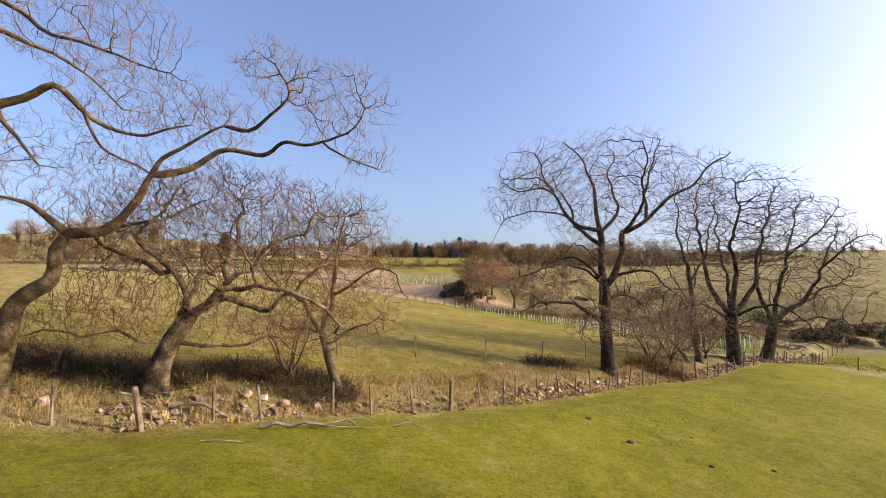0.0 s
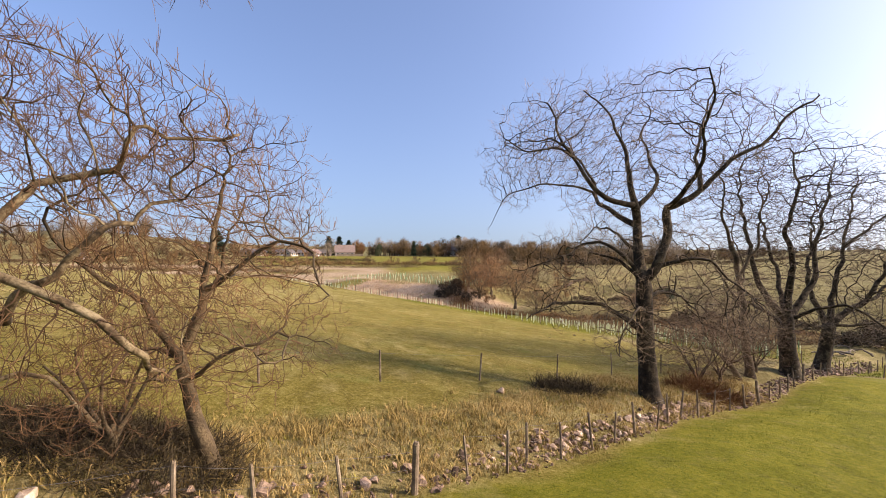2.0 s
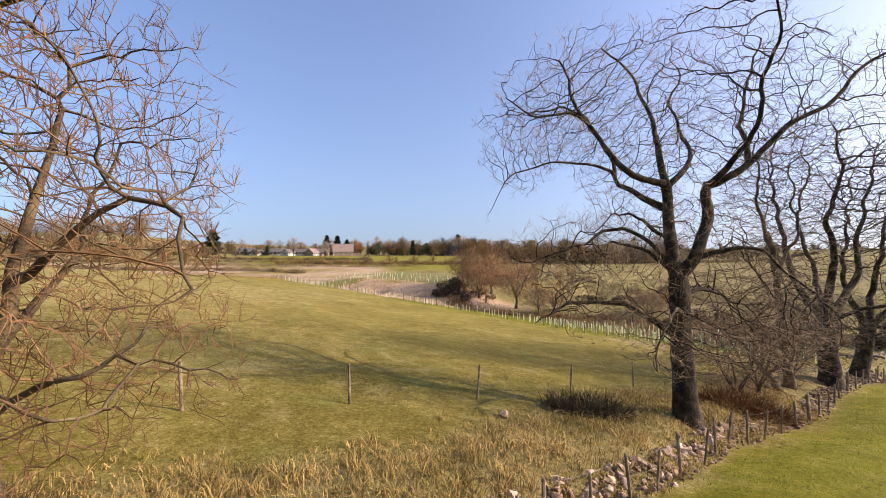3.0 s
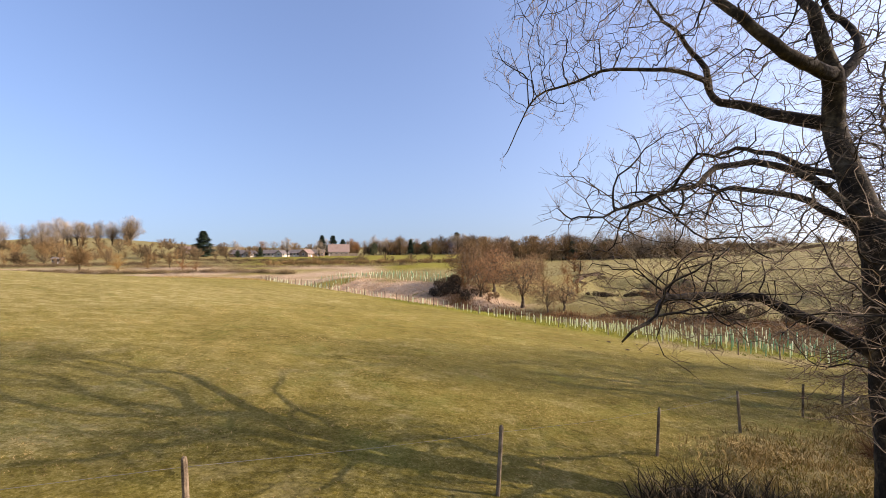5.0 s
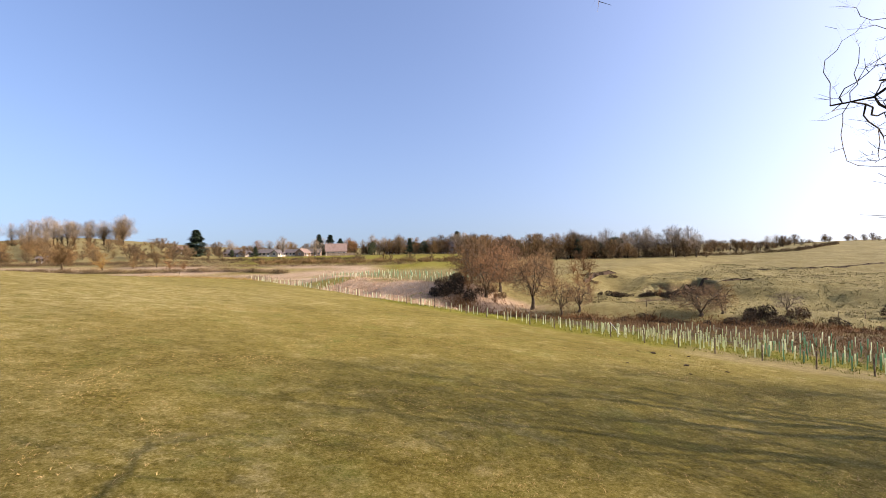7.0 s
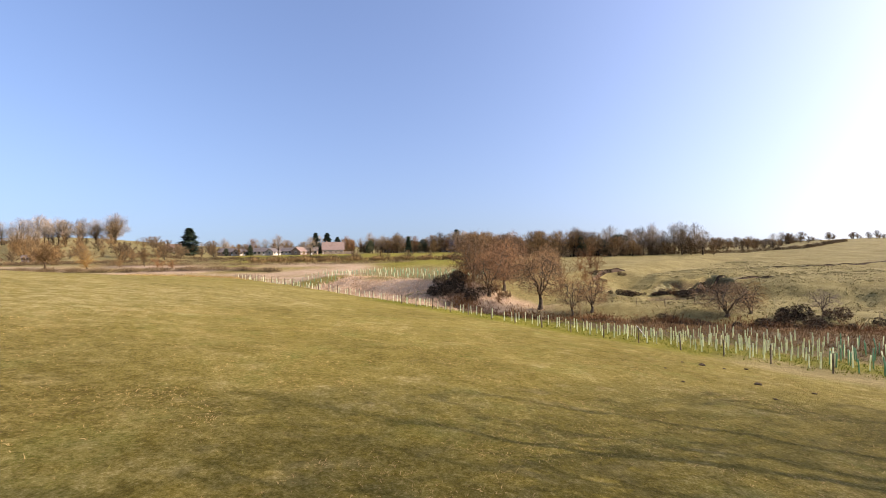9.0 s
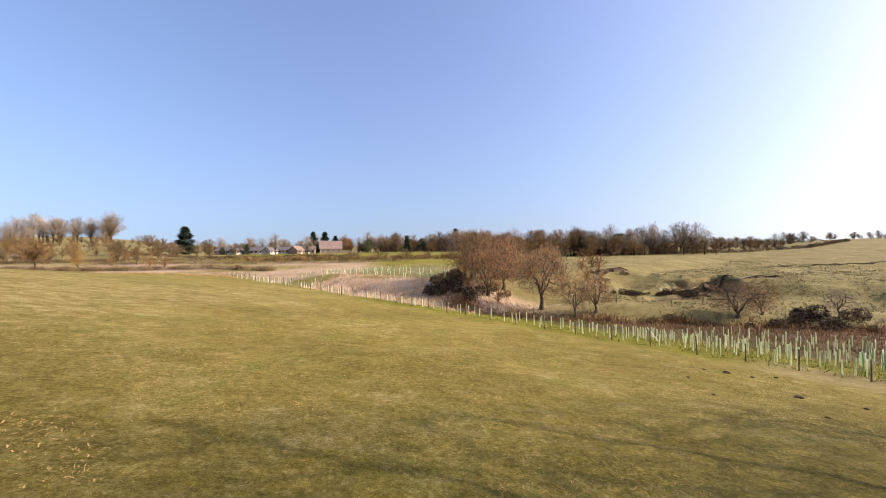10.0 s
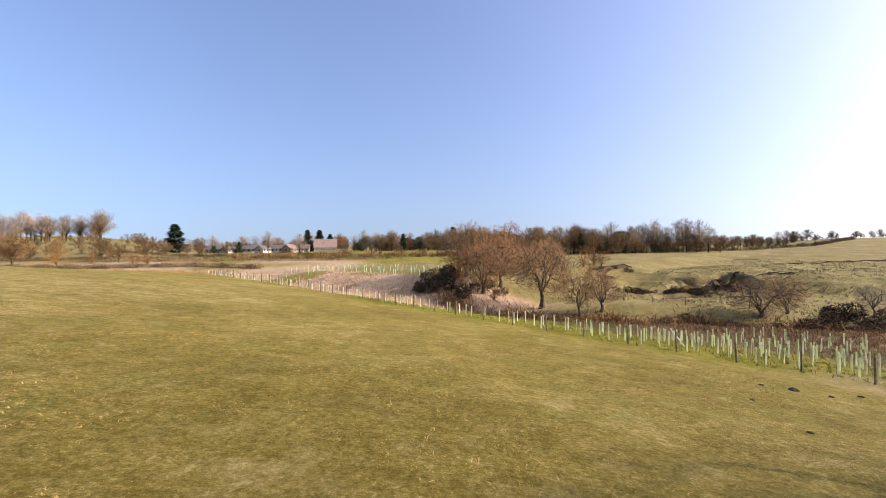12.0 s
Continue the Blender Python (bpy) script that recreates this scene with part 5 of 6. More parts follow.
fallen("branch", "split grey bough propped behind the wall", [
    ([(-9.4, 7.2, 0.1), (-8.6, 7.4, 0.35), (-7.9, 7.6, 0.1)], 0.08, 0.04), ([(-10.6, 6.8, 0.5), (-10.0, 6.9, 0.3), (-9.3, 6.7, 0.05)], 0.05, 0.02)])


LOGS = random.Random(23)
for i in range(9):
    x, y, a, n = 46.5 + LOGS.uniform(-3.0, 3.0), 54.6 + LOGS.uniform(-2.0, 2.0), LOGS.uniform(0, 3.14), LOGS.uniform(0.7, 1.5)
    lift = 0.12 + 0.35 * LOGS.random()
    fallen("branch", "pale split log in the heap beside the wall end", [([(x - math.cos(a) * n, y - math.sin(a) * n, 0.08), (x, y, lift), (x + math.cos(a) * n, y + math.sin(a) * n, 0.1)], LOGS.uniform(0.08, 0.16), 0.07)])


def spikes(rng, n, spot, length, width, rise, mat, name):
    """Many thin crooked shoots; spot() gives the foot, the height share and the outward lean."""
    verts, faces = [], []
    for _ in range(n):
        foot, lean, k = spot()
        way = (rand_way(rng) * 0.8 + Vector((0, 0, rise)) + lean).normalized()
        side = way.cross(rand_way(rng)).normalized()
        ln = length * k * rng.uniform(0.5, 1.3)
        w = width * rng.uniform(0.6, 1.3)
        mid = foot + way * ln * 0.5 + rand_way(rng) * ln * 0.14
        tip = mid + (way + rand_way(rng) * 0.5).normalized() * ln * 0.5
        b0 = len(verts)
        verts += [foot - side * w, foot + side * w, mid + side * w * 0.8, mid - side * w * 0.8, tip]
        faces += [(b0, b0 + 1, b0 + 2, b0 + 3), (b0 + 3, b0 + 2, b0 + 4)]
    me_ = bpy.data.meshes.new(name)
    me_.from_pydata(verts, [], faces)
    me_.materials.append(M[mat])
    return me_


def brush_heap(x, y, rx, ry, high, n, label, mat, seed, length=0.8, width=0.012, name="brush_heap", rise=0.35):
    rng = random.Random(seed)

    def spot():
        a, q = rng.uniform(0, 6.283), math.sqrt(rng.random())
        dx, dy = math.cos(a) * q * rx, math.sin(a) * q * ry
        h = high * (1 - q * q) * rng.random()
        return Vector((dx, dy, lay(x + dx, y + dy) - z0 + h)), Vector((dx / rx, dy / ry, 0)) * (0.4 if rise else 0.0), 1.0

    z0 = land(x, y)
    ob = thing(name, x, y, z0, label, "brush")
    part("tangle", spikes(rng, n, spot, length, width, rise, mat, "tangle"), None, ob)
    # Soil-dark mound inside: the shade deep in the tangle, put in as a shape.
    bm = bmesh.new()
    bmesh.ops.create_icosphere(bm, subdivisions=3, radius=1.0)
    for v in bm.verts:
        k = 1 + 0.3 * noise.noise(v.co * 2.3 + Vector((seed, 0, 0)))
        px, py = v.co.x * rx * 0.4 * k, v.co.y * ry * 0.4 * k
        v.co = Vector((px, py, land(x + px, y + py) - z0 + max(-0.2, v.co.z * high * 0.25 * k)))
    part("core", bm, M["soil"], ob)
    return ob


brush_heap(5.6, 22.1, 1.5, 0.8, 0.32, 3400, "dark heap of cut brushwood in rough grass", "brush", 51, 0.8, 0.012, rise=0.0)
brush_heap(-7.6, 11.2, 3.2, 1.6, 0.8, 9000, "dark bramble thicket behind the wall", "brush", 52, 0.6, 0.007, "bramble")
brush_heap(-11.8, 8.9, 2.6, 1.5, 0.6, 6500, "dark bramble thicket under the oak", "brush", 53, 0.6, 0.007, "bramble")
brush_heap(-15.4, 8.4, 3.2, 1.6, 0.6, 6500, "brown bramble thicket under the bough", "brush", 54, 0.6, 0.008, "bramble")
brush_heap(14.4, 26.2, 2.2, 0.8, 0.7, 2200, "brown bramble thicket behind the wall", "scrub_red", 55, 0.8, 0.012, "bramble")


def molehill(x, y, r, seed):
    bm = bmesh.new()
    bmesh.ops.create_icosphere(bm, subdivisions=3, radius=1.0)
    for v in bm.verts:
        k = 1 + 0.35 * noise.noise(v.co * 1.6 + Vector((seed, 3, 0))) + 0.2 * noise.noise(v.co * 5 + Vector((seed, 0, 0)))
        v.co = Vector((v.co.x * r * k, v.co.y * r * k, max(-0.06, v.co.z * r * 0.6 * k)))
    me_ = bpy.data.meshes.new("molehill")
    bm.to_mesh(me_)
    bm.free()
    me_.materials.append(M["soil"])
    ob = tagged(new("molehill", me_), "dark crumbly molehill on short grass", "molehill", "molehills")
    ob.location = (x, y, land(x, y))


for i, (x, y, r) in enumerate([(4.76, 11.4, 0.22), (5.5, 9.2, 0.24), (7.4, 7.6, 0.17), (9.6, 8.0, 0.16), (8.4, 10.6, 0.12), (15.0, 53.0, 0.34), (14.5, 47.8, 0.3), (14.2, 53.6, 0.18), (15.9, 52.4, 0.18), (17.4, 52.8, 0.2), (11.6, 50.4, 0.14), (10.8, 47.2, 0.16), (13.2, 45.0, 0.14), (16.4, 47.0, 0.18)]):
    molehill(x, y, r * 0.5, i * 3.7)

# ---- distant trees, hedges and scrub ----
def bare_mesh(seed, tall, wide, trunk, r, n, twig, gap, reach, mats, depth=2, low=0, fine=0.39):
    """A bare tree for the middle distance: (wood mesh, twig mesh)."""
    rng = random.Random(seed)
    wood, twigs = Wood(), Wood()
    for key, (pts, r0, r1) in spread_limbs(rng, tall, wide, trunk, r, n, (rng.uniform(-0.3, 0.3), 0.1), low).items():
        line = curve(pts, 1.2)
        if key == "trunk":
            wood.tube([line[0] - Vector((0, 0, 0.6))] + line, [r * 1.5] + [r * 1.25] + [r] * (len(line) - 1), 7)
            continue
        grow(rng, wood, twigs, line, r0, twig, 0.06, gap, reach, depth, 0.12, 0.12, 4, fine)
    return wood.mesh("trunk", M[mats[0]]), twigs.mesh("crown", M[mats[1]], False)


def wood_tree(seed, tall, wide, trunk, r, limbs, twigs, mats, long=0.1, width=0.045):
    """A far-off bare tree: trunk and limbs, and a full rounded head of fine twigs round them."""
    rng = random.Random(seed)
    wood, head = Wood(), Wood()
    rods = []
    for key, (pts, r0, r1) in spread_limbs(rng, tall * 0.92, wide * 0.85, trunk, r, limbs, (rng.uniform(-0.4, 0.4), 0.1)).items():
        line = curve(pts, 1.6)
        if key == "trunk":
            wood.tube([line[0] - Vector((0, 0, 0.6))] + line, [r * 1.5] + [r * 1.2] + [r] * (len(line) - 1), 6)
        else:
            wood.tube(line, [r0 + (0.04 - r0) * i / (len(line) - 1) for i in range(len(line))], 3)
            rods.append(line)
    foot = Vector((0, 0, trunk + (tall - trunk) * 0.25))
    for _ in range(twigs):
        line = rng.choice(rods)
        p = line[min(len(line) - 1, int(len(line) * rng.uniform(0.3, 1.1)))] + rand_way(rng) * tall * 0.11 * rng.random() ** 0.5
        way = ((p - foot).normalized() * 0.9 + rand_way(rng) * 0.8 + Vector((0, 0, 0.15))).normalized()
        side = way.cross(rand_way(rng)).normalized() * width * rng.uniform(0.6, 1.3)
        tip = p + way * tall * long * rng.uniform(0.5, 1.3)
        k = len(head.v)
        head.v += [p - side, p + side, tip]
        head.f.append((k, k + 1, k + 2))
    return wood.mesh("trunk", M[mats[0]]), head.mesh("crown", M[mats[1]], False)


def puffs(rng, lobes, n, size, mat, name="crown"):
    """Small leaf sprays scattered over the skin of several lobes, with gaps."""
    verts, faces = [], []
    for _ in range(n):
        c, rad = rng.choice(lobes)
        v = rand_way(rng)
        q = rng.uniform(0.6, 1.05)
        p = Vector((c[0] + v.x * rad[0] * q, c[1] + v.y * rad[1] * q, max(0.02, c[2] + v.z * rad[2] * q)))
        a, b2 = rand_way(rng) * size * rng.uniform(0.5, 1.2), rand_way(rng) * size * rng.uniform(0.5, 1.2)
        k = len(verts)
        verts += [p - a * 0.5, p + b2 * 0.6, p + a * 0.7 + v * size * 0.4]
        faces.append((k, k + 1, k + 2))
    me_ = bpy.data.meshes.new(name)
    me_.from_pydata(verts, [], faces)
    me_.materials.append(M[mat])
    return me_


def conifer_mesh(seed, tall, wide, mat, n=2400):
    rng = random.Random(seed)
    verts, faces = [], []
    for _ in range(n):
        t = rng.random() ** 1.25
        a = rng.uniform(0, 6.283)
        layer = 0.75 + 0.25 * math.sin(t * tall * 2.1 + seed) + rng.uniform(-0.15, 0.15)
        r = wide * 1.35 * (1 - t) ** 0.85 * layer * math.sqrt(rng.random()) + 0.1
        h = tall * (0.06 + 0.94 * t)
        p = Vector((math.cos(a) * r, math.sin(a) * r, h))
        out = Vector((math.cos(a), math.sin(a), rng.uniform(-0.5, 0.1)))
        side = Vector((-math.sin(a), math.cos(a), rng.uniform(-0.3, 0.3)))
        s = tall * 0.075 * rng.uniform(0.5, 1.3)
        k = len(verts)
        verts += [p - side * s * 0.5, p + side * s * 0.5, p + out * s * 1.3]
        faces.append((k, k + 1, k + 2))
    w = Wood()
    w.tube([Vector((0, 0, -0.4)), Vector((0, 0, tall * 0.5)), Vector((0, 0, tall * 0.95))], [0.22, 0.14, 0.03], 6)
    me_ = bpy.data.meshes.new("crown")
    me_.from_pydata(verts, [], faces)
    me_.materials.append(M[mat])
    return w.mesh("trunk", M["bark_dark"]), me_


class Kind:
    """A kind of distant plant: the meshes are built once, each plant is a thing of its own."""

    def __init__(self, name, label, category, group, meshes):
        self.given, self.first = (name, label, category, group, meshes), None

    def put(self, x, y, k, turn, wide=1.0):
        name, label, category, group, meshes = self.given
        m = pose(x, y, lay(x, y) - 0.05, 0, 0, turn)
        if self.first is None:
            ob = new(name)
            tagged(ob, label, category, group)
            for me_, nm in zip(meshes, ("trunk", "crown") if len(meshes) == 2 else ("crown",)):
                part(nm, me_, None, ob)
            self.first = ob
            ob.matrix_basis = m
            made = ob
        else:
            made = copy_thing(self.first, m)
        made.scale = (k * wide, k * wide, k)
        return made


GREY = ("bark_dark", "scrub_grey")
KINDS = {
    "ash": Kind("tree", "tall bare deciduous tree in the distant belt", "tree", "bare trees in the distance", wood_tree(61, 14, 5.6, 3.0, 0.26, 15, 1500, GREY, 0.1, 0.04)),
    "oak": Kind("tree", "broad bare brownish tree in the distant wood", "tree", "bare trees in the distance", wood_tree(62, 12, 6.6, 1.8, 0.3, 16, 2000, ("bark_dark", "scrub"), 0.12, 0.05)),
    "elm": Kind("tree", "rounded grey-brown bare tree in the distant wood", "tree", "bare trees in the distance", wood_tree(82, 13, 6.0, 2.2, 0.28, 17, 2000, ("bark_dark", "hedge"), 0.11, 0.05)),
    "birch": Kind("tree", "slim bare tree with reddish twigs in the distant wood", "tree", "bare trees in the distance", wood_tree(63, 12, 3.6, 2.0, 0.16, 12, 1300, ("bark", "scrub_red"), 0.11, 0.035)),
    "willow": Kind("shrub", "rounded brown bare willow thicket", "shrub", "bare thickets", bare_mesh(64, 7, 4.2, 0.5, 0.13, 13, 0.035, 0.7, 2.2, ("bark", "scrub"), 2, 4)),
    "willow_red": Kind("shrub", "reddish-brown bare shrub with dense shoots", "shrub", "bare thickets", bare_mesh(65, 6, 3.8, 0.4, 0.11, 13, 0.03, 0.65, 2.0, ("bark", "scrub_red"), 2, 4)),
    "gold": Kind("shrub", "golden-twigged bare willow in the hollow", "shrub", "bare thickets", bare_mesh(66, 6, 2.8, 0.8, 0.14, 11, 0.03, 0.5, 1.7, ("bark", "scrub_gold"), 2, 2)),
    "thicket": Kind("thicket", "low brown thicket under the distant trees", "thicket", "thickets under the trees", wood_tree(83, 6, 4.4, 0.3, 0.12, 9, 1100, ("bark_dark", "hedge"), 0.13, 0.055)),
    "scrubby": Kind("thicket", "pale brown willow scrub below the tall trees", "thicket", "thickets under the trees", wood_tree(84, 6, 4.6, 0.3, 0.12, 9, 1300, ("bark_dark", "scrub"), 0.12, 0.045)),
    "thorn": Kind("tree", "small bare hawthorn on the rough slope", "tree", "hawthorns", bare_mesh(67, 5.0, 3.0, 1.3, 0.17, 11, 0.02, 0.42, 1.7, ("bark", "scrub"), 3)),
    "spruce": Kind("conifer", "dark green spire-shaped conifer", "conifer", "conifers near the houses", conifer_mesh(71, 13, 4.0, "conifer")),
    "cypress": Kind("conifer", "dark blunt conifer beside the bungalows", "conifer", "conifers near the houses", conifer_mesh(72, 11, 5.2, "conifer")),
    "pine": Kind("conifer", "dark flat-topped pine on a bare stem", "conifer", "conifers near the houses", (conifer_mesh(73, 11, 0.5, "conifer", 200)[0], puffs(random.Random(3), [((0, 0, 9), (3.2, 3.0, 1.3)), ((1.2, 0, 7.6), (2.2, 2, 0.9)), ((-1.6, 0.5, 7.9), (1.8, 2, 0.8))], 1300, 0.7, "conifer"))),
    "holly": Kind("tree", "dense dark evergreen tree clothed in ivy", "tree", "ivy-clad trees", (conifer_mesh(74, 8, 0.5, "ivy", 200)[0], puffs(random.Random(4), [((0, 0, 4.5), (3, 3, 3.6)), ((1, 0, 6.5), (2, 2, 2)), ((-1.5, 0.5, 3), (2, 2, 2.6))], 2200, 0.6, "ivy"))),
    "gorse": Kind("shrub", "dark brown-green gorse bush", "shrub", "gorse bushes", (puffs(random.Random(5), [((0, 0, 0.7), (1.6, 1.3, 0.9)), ((0.9, 0.3, 1.1), (0.9, 0.9, 0.8)), ((-1.1, 0, 0.5), (1.0, 1.0, 0.7))], 1000, 0.26, "gorse"),)),
    "hedgeling": Kind("shrub", "low bare brown bush beside the hedge", "shrub", "low bushes", bare_mesh(68, 2.6, 2.0, 0.2, 0.07, 12, 0.02, 0.35, 0.9, ("bark_dark", "hedge"), 2, 3)),
}


def belt(seed, n, x0, x1, y0, y1, k0, k1, kinds, under=0.0, low=("thicket", "thicket", "scrubby")):
    """A belt of separate plants between two ends, with low thickets under a share of them."""
    rng = random.Random(seed)
    for i in range(n):
        t = (i + rng.uniform(-0.3, 1.3)) / n
        x, y, k = x0 + (x1 - x0) * t, y0 + (y1 - y0) * rng.random(), rng.uniform(k0, k1) * (0.75 if rng.random() < 0.25 else 1)
        KINDS[rng.choice(kinds)].put(x, y, k, rng.uniform(0, 360), rng.uniform(0.85, 1.2))
        if rng.random() < under:
            KINDS[rng.choice(low)].put(x + rng.uniform(-4, 4), y - rng.uniform(2, 6), k * rng.uniform(0.7, 1.15), rng.uniform(0, 360), rng.uniform(0.9, 1.4))


belt(1, 20, 14, 50, 314, 336, 0.85, 1.15, ("oak", "elm", "oak", "ash"), 0.9)
belt(2, 56, -76, 24, 322, 356, 0.75, 1.1, ("ash", "birch", "oak", "birch", "elm", "holly"), 0.9)
belt(3, 40, 34, 88, 222, 250, 0.65, 1.0, ("oak", "elm", "ash", "holly", "oak"), 1.0)
belt(4, 22, 82, 122, 226, 250, 0.8, 1.1, ("ash", "elm", "ash", "ash"), 1.0)
belt(18, 10, 136, 172, 300, 330, 0.4, 0.7, ("ash", "elm"), 1.0)
belt(5, 26, 160, 228, 296, 330, 0.4, 0.75, ("oak", "elm", "oak", "ash"), 1.0)
belt(6, 34, 240, 460, 430, 470, 0.35, 0.75, ("oak", "elm", "elm"), 0.8)
belt(7, 18, -292, -212, 318, 334, 1.25, 1.7, ("ash", "ash", "elm", "ash"))
belt(19, 4, -330, -304, 320, 330, 1.1, 1.4, ("ash", "ash"))
belt(8, 130, -310, -118, 200, 310, 0.7, 1.25, ("scrubby", "thicket", "thicket", "willow"))
belt(9, 30, -160, -78, 312, 334, 0.6, 0.95, ("ash", "birch", "oak", "elm"), 0.8)
belt(10, 16, 8, 50, 200, 236, 0.6, 1.0, ("scrubby", "thicket", "oak"))
belt(11, 9, 4, 24, 110, 126, 0.8, 1.15, ("willow", "willow_red", "willow_red"))
belt(12, 7, 22, 42, 122, 150, 0.6, 0.9, ("willow", "scrubby", "willow_red"))
belt(13, 10, -60, 0, 204, 224, 0.4, 0.75, ("scrubby", "hedgeling", "thicket"))
belt(14, 50, -390, -210, 250, 335, 0.6, 1.1, ("scrubby", "thicket", "ash"))
belt(15, 14, 216, 420, 300, 420, 0.25, 0.4, ("thicket", "hedgeling"))
def valley_tree(x, y, tall, wide, seed, label, twig, trunk=0.22, n=420):
    """A bare round-headed tree of the valley, with a short trunk and a crown of fine rising shoots."""
    s = Skeleton(seed)
    h0 = tall * trunk
    s.limb([(0, 0, 0), (0.1, 0, h0 * 0.6), (0.0, 0.1, h0)], tall * 0.026, tall * 0.02, 0.04, 0.4)
    for i in range(7):
        a, q = 6.283 * (i + 0.7 * s.rand.random()) / 7, s.rand.uniform(0.35, 0.75)
        s.limb([(0, 0.1, h0), (math.cos(a) * wide * q * 0.5, math.sin(a) * wide * q * 0.5, h0 + (tall - h0) * 0.4), (math.cos(a) * wide * q, math.sin(a) * wide * q, h0 + (tall - h0) * s.rand.uniform(0.65, 0.85))], tall * 0.01, 0.02, 0.4, 0.4)
    s.fill([((0, 0, h0 * 0.8 + (tall - h0 * 0.8) * 0.52), (wide, wide, (tall - h0 * 0.8) * 0.48), n * 2, 0.0)], 0.36, 0.46, 3.4, 0.04, 0.34)
    ob = grown_tree("tree", x, y, label, "bark_valley", twig, s, tip=0.013, twig_long=0.7, twig_wide=0.012, twigs_each=4)
    return ob


for i, (x, y, tall, wide, label, twig, trunk, n) in enumerate([
        (14.5, 92.8, 8.3, 3.9, "round-headed bare tree with fine brown twigs by the stream", "twig_valley", 0.22, 620),
        (17.9, 88.5, 5.6, 2.1, "small bare thorn tree by the stream", "twig_valley", 0.22, 300),
        (21.0, 89.6, 4.6, 2.4, "low spreading bare thorn tree by the stream", "twig_valley", 0.2, 300),
        (7.6, 98.5, 7.0, 3.4, "bare russet tree above the reed bank", "twig_russet", 0.15, 460),
        (10.6, 103.0, 8.2, 3.8, "bare russet tree above the reed bank", "twig_russet", 0.15, 460),
        (5.6, 107.0, 8.6, 4.2, "broad bare tree above the reed bank", "twig_valley", 0.15, 480),
        (12.6, 112.0, 8.8, 4.2, "bare russet tree at the head of the valley", "twig_russet", 0.15, 460),
        (20.5, 116.0, 7.0, 3.4, "bare tree at the head of the valley", "twig_valley", 0.15, 380),
        (36.6, 84.4, 4.2, 3.4, "dark dense bare bush beyond the guards", "twig_valley", 0.1, 420),
        (40.6, 86.0, 4.4, 1.9, "golden-twigged upright willow beyond the guards", "scrub_gold", 0.12, 260),
        (48.5, 84.0, 3.4, 1.6, "small pale bare thorn on the rough slope", "scrub_grey", 0.3, 150)]):
    valley_tree(x, y, tall, wide, 300 + i, label, twig, trunk, n)
for kind, x, y, k, wide in [
    ("willow_red", 4.6, 100, 0.5, 1.1), ("willow_red", 8.8, 96.0, 0.45, 0.8), ("willow_red", 31.5, 117, 0.7, 1.0), ("willow_red", 47.0, 117.5, 0.42, 1.1),
    ("thorn", -132, 175, 1.6, 1.2), ("gold", -115.5, 172, 1.05, 1.4), ("willow", -108, 176, 0.85, 1.0), ("willow_red", -94, 174, 0.6, 1.3), ("willow_red", -88, 172, 0.55, 1.4), ("oak", -101, 178, 0.5, 0.8)]:
    KINDS[kind].put(x, y, k, (x * 37) % 360, wide)
for kind, x, y, k, wide in [
    ("spruce", -142.7, 278, 1.2, 1.25), ("spruce", -84.0, 322, 1.1, 0.9), ("spruce", -78.0, 328, 1.1, 1.0), ("cypress", -70.5, 326, 1.05, 0.9), ("holly", -47, 316, 1.0, 0.9), ("spruce", -22.5, 322, 0.85, 0.8),
    ("holly", -5.0, 332, 1.1, 0.8), ("spruce", 10.5, 352, 1.25, 1.0), ("holly", 14, 350, 1.1, 1.0), ("spruce", 62, 226, 0.7, 1.0), ("holly", 48, 240, 0.9, 1.0), ("pine", 82, 232, 0.95, 1.0), ("ash", -62, 236, 0.75, 1.0), ("ash", -97, 290, 0.9, 1.0),
    ("pine", 153, 300, 0.7, 0.8), ("ash", 128, 262, 0.7, 0.9), ("oak", 146, 268, 0.65, 0.9), ("cypress", -118, 300, 0.6, 0.8), ("holly", -128, 290, 0.55, 0.9)]:
    KINDS[kind].put(x, y, k, (x * 37) % 360, wide)
gr = random.Random(8)
for x0, y0, x1, y1, n, k in [(24, 84, 44, 79, 9, 0.7), (43, 79, 64, 68, 12, 0.55), (42.5, 82.0, 45, 80.5, 4, 1.1), (2, 99, 8, 100, 4, 0.9), (-1, 100, 6, 105, 6, 1.2), (52, 122.6, 61, 124.6, 9, 0.6), (36, 130, 42, 136, 6, 0.5), (44, 117, 54, 119, 9, 0.4), (44, 110, 50, 113, 6, 0.5), (32, 116, 54, 120, 12, 0.7), (60, 80, 90, 60, 14, 1.3), (48, 60, 76, 46, 12, 1.2)]:
    for i in range(n):
        t = (i + gr.random()) / n
        KINDS["gorse"].put(x0 + (x1 - x0) * t + gr.gauss(0, 1.6), y0 + (y1 - y0) * t + gr.gauss(0, 1.3), k * gr.uniform(0.6, 1.1), gr.uniform(0, 360), gr.uniform(0.9, 1.4))


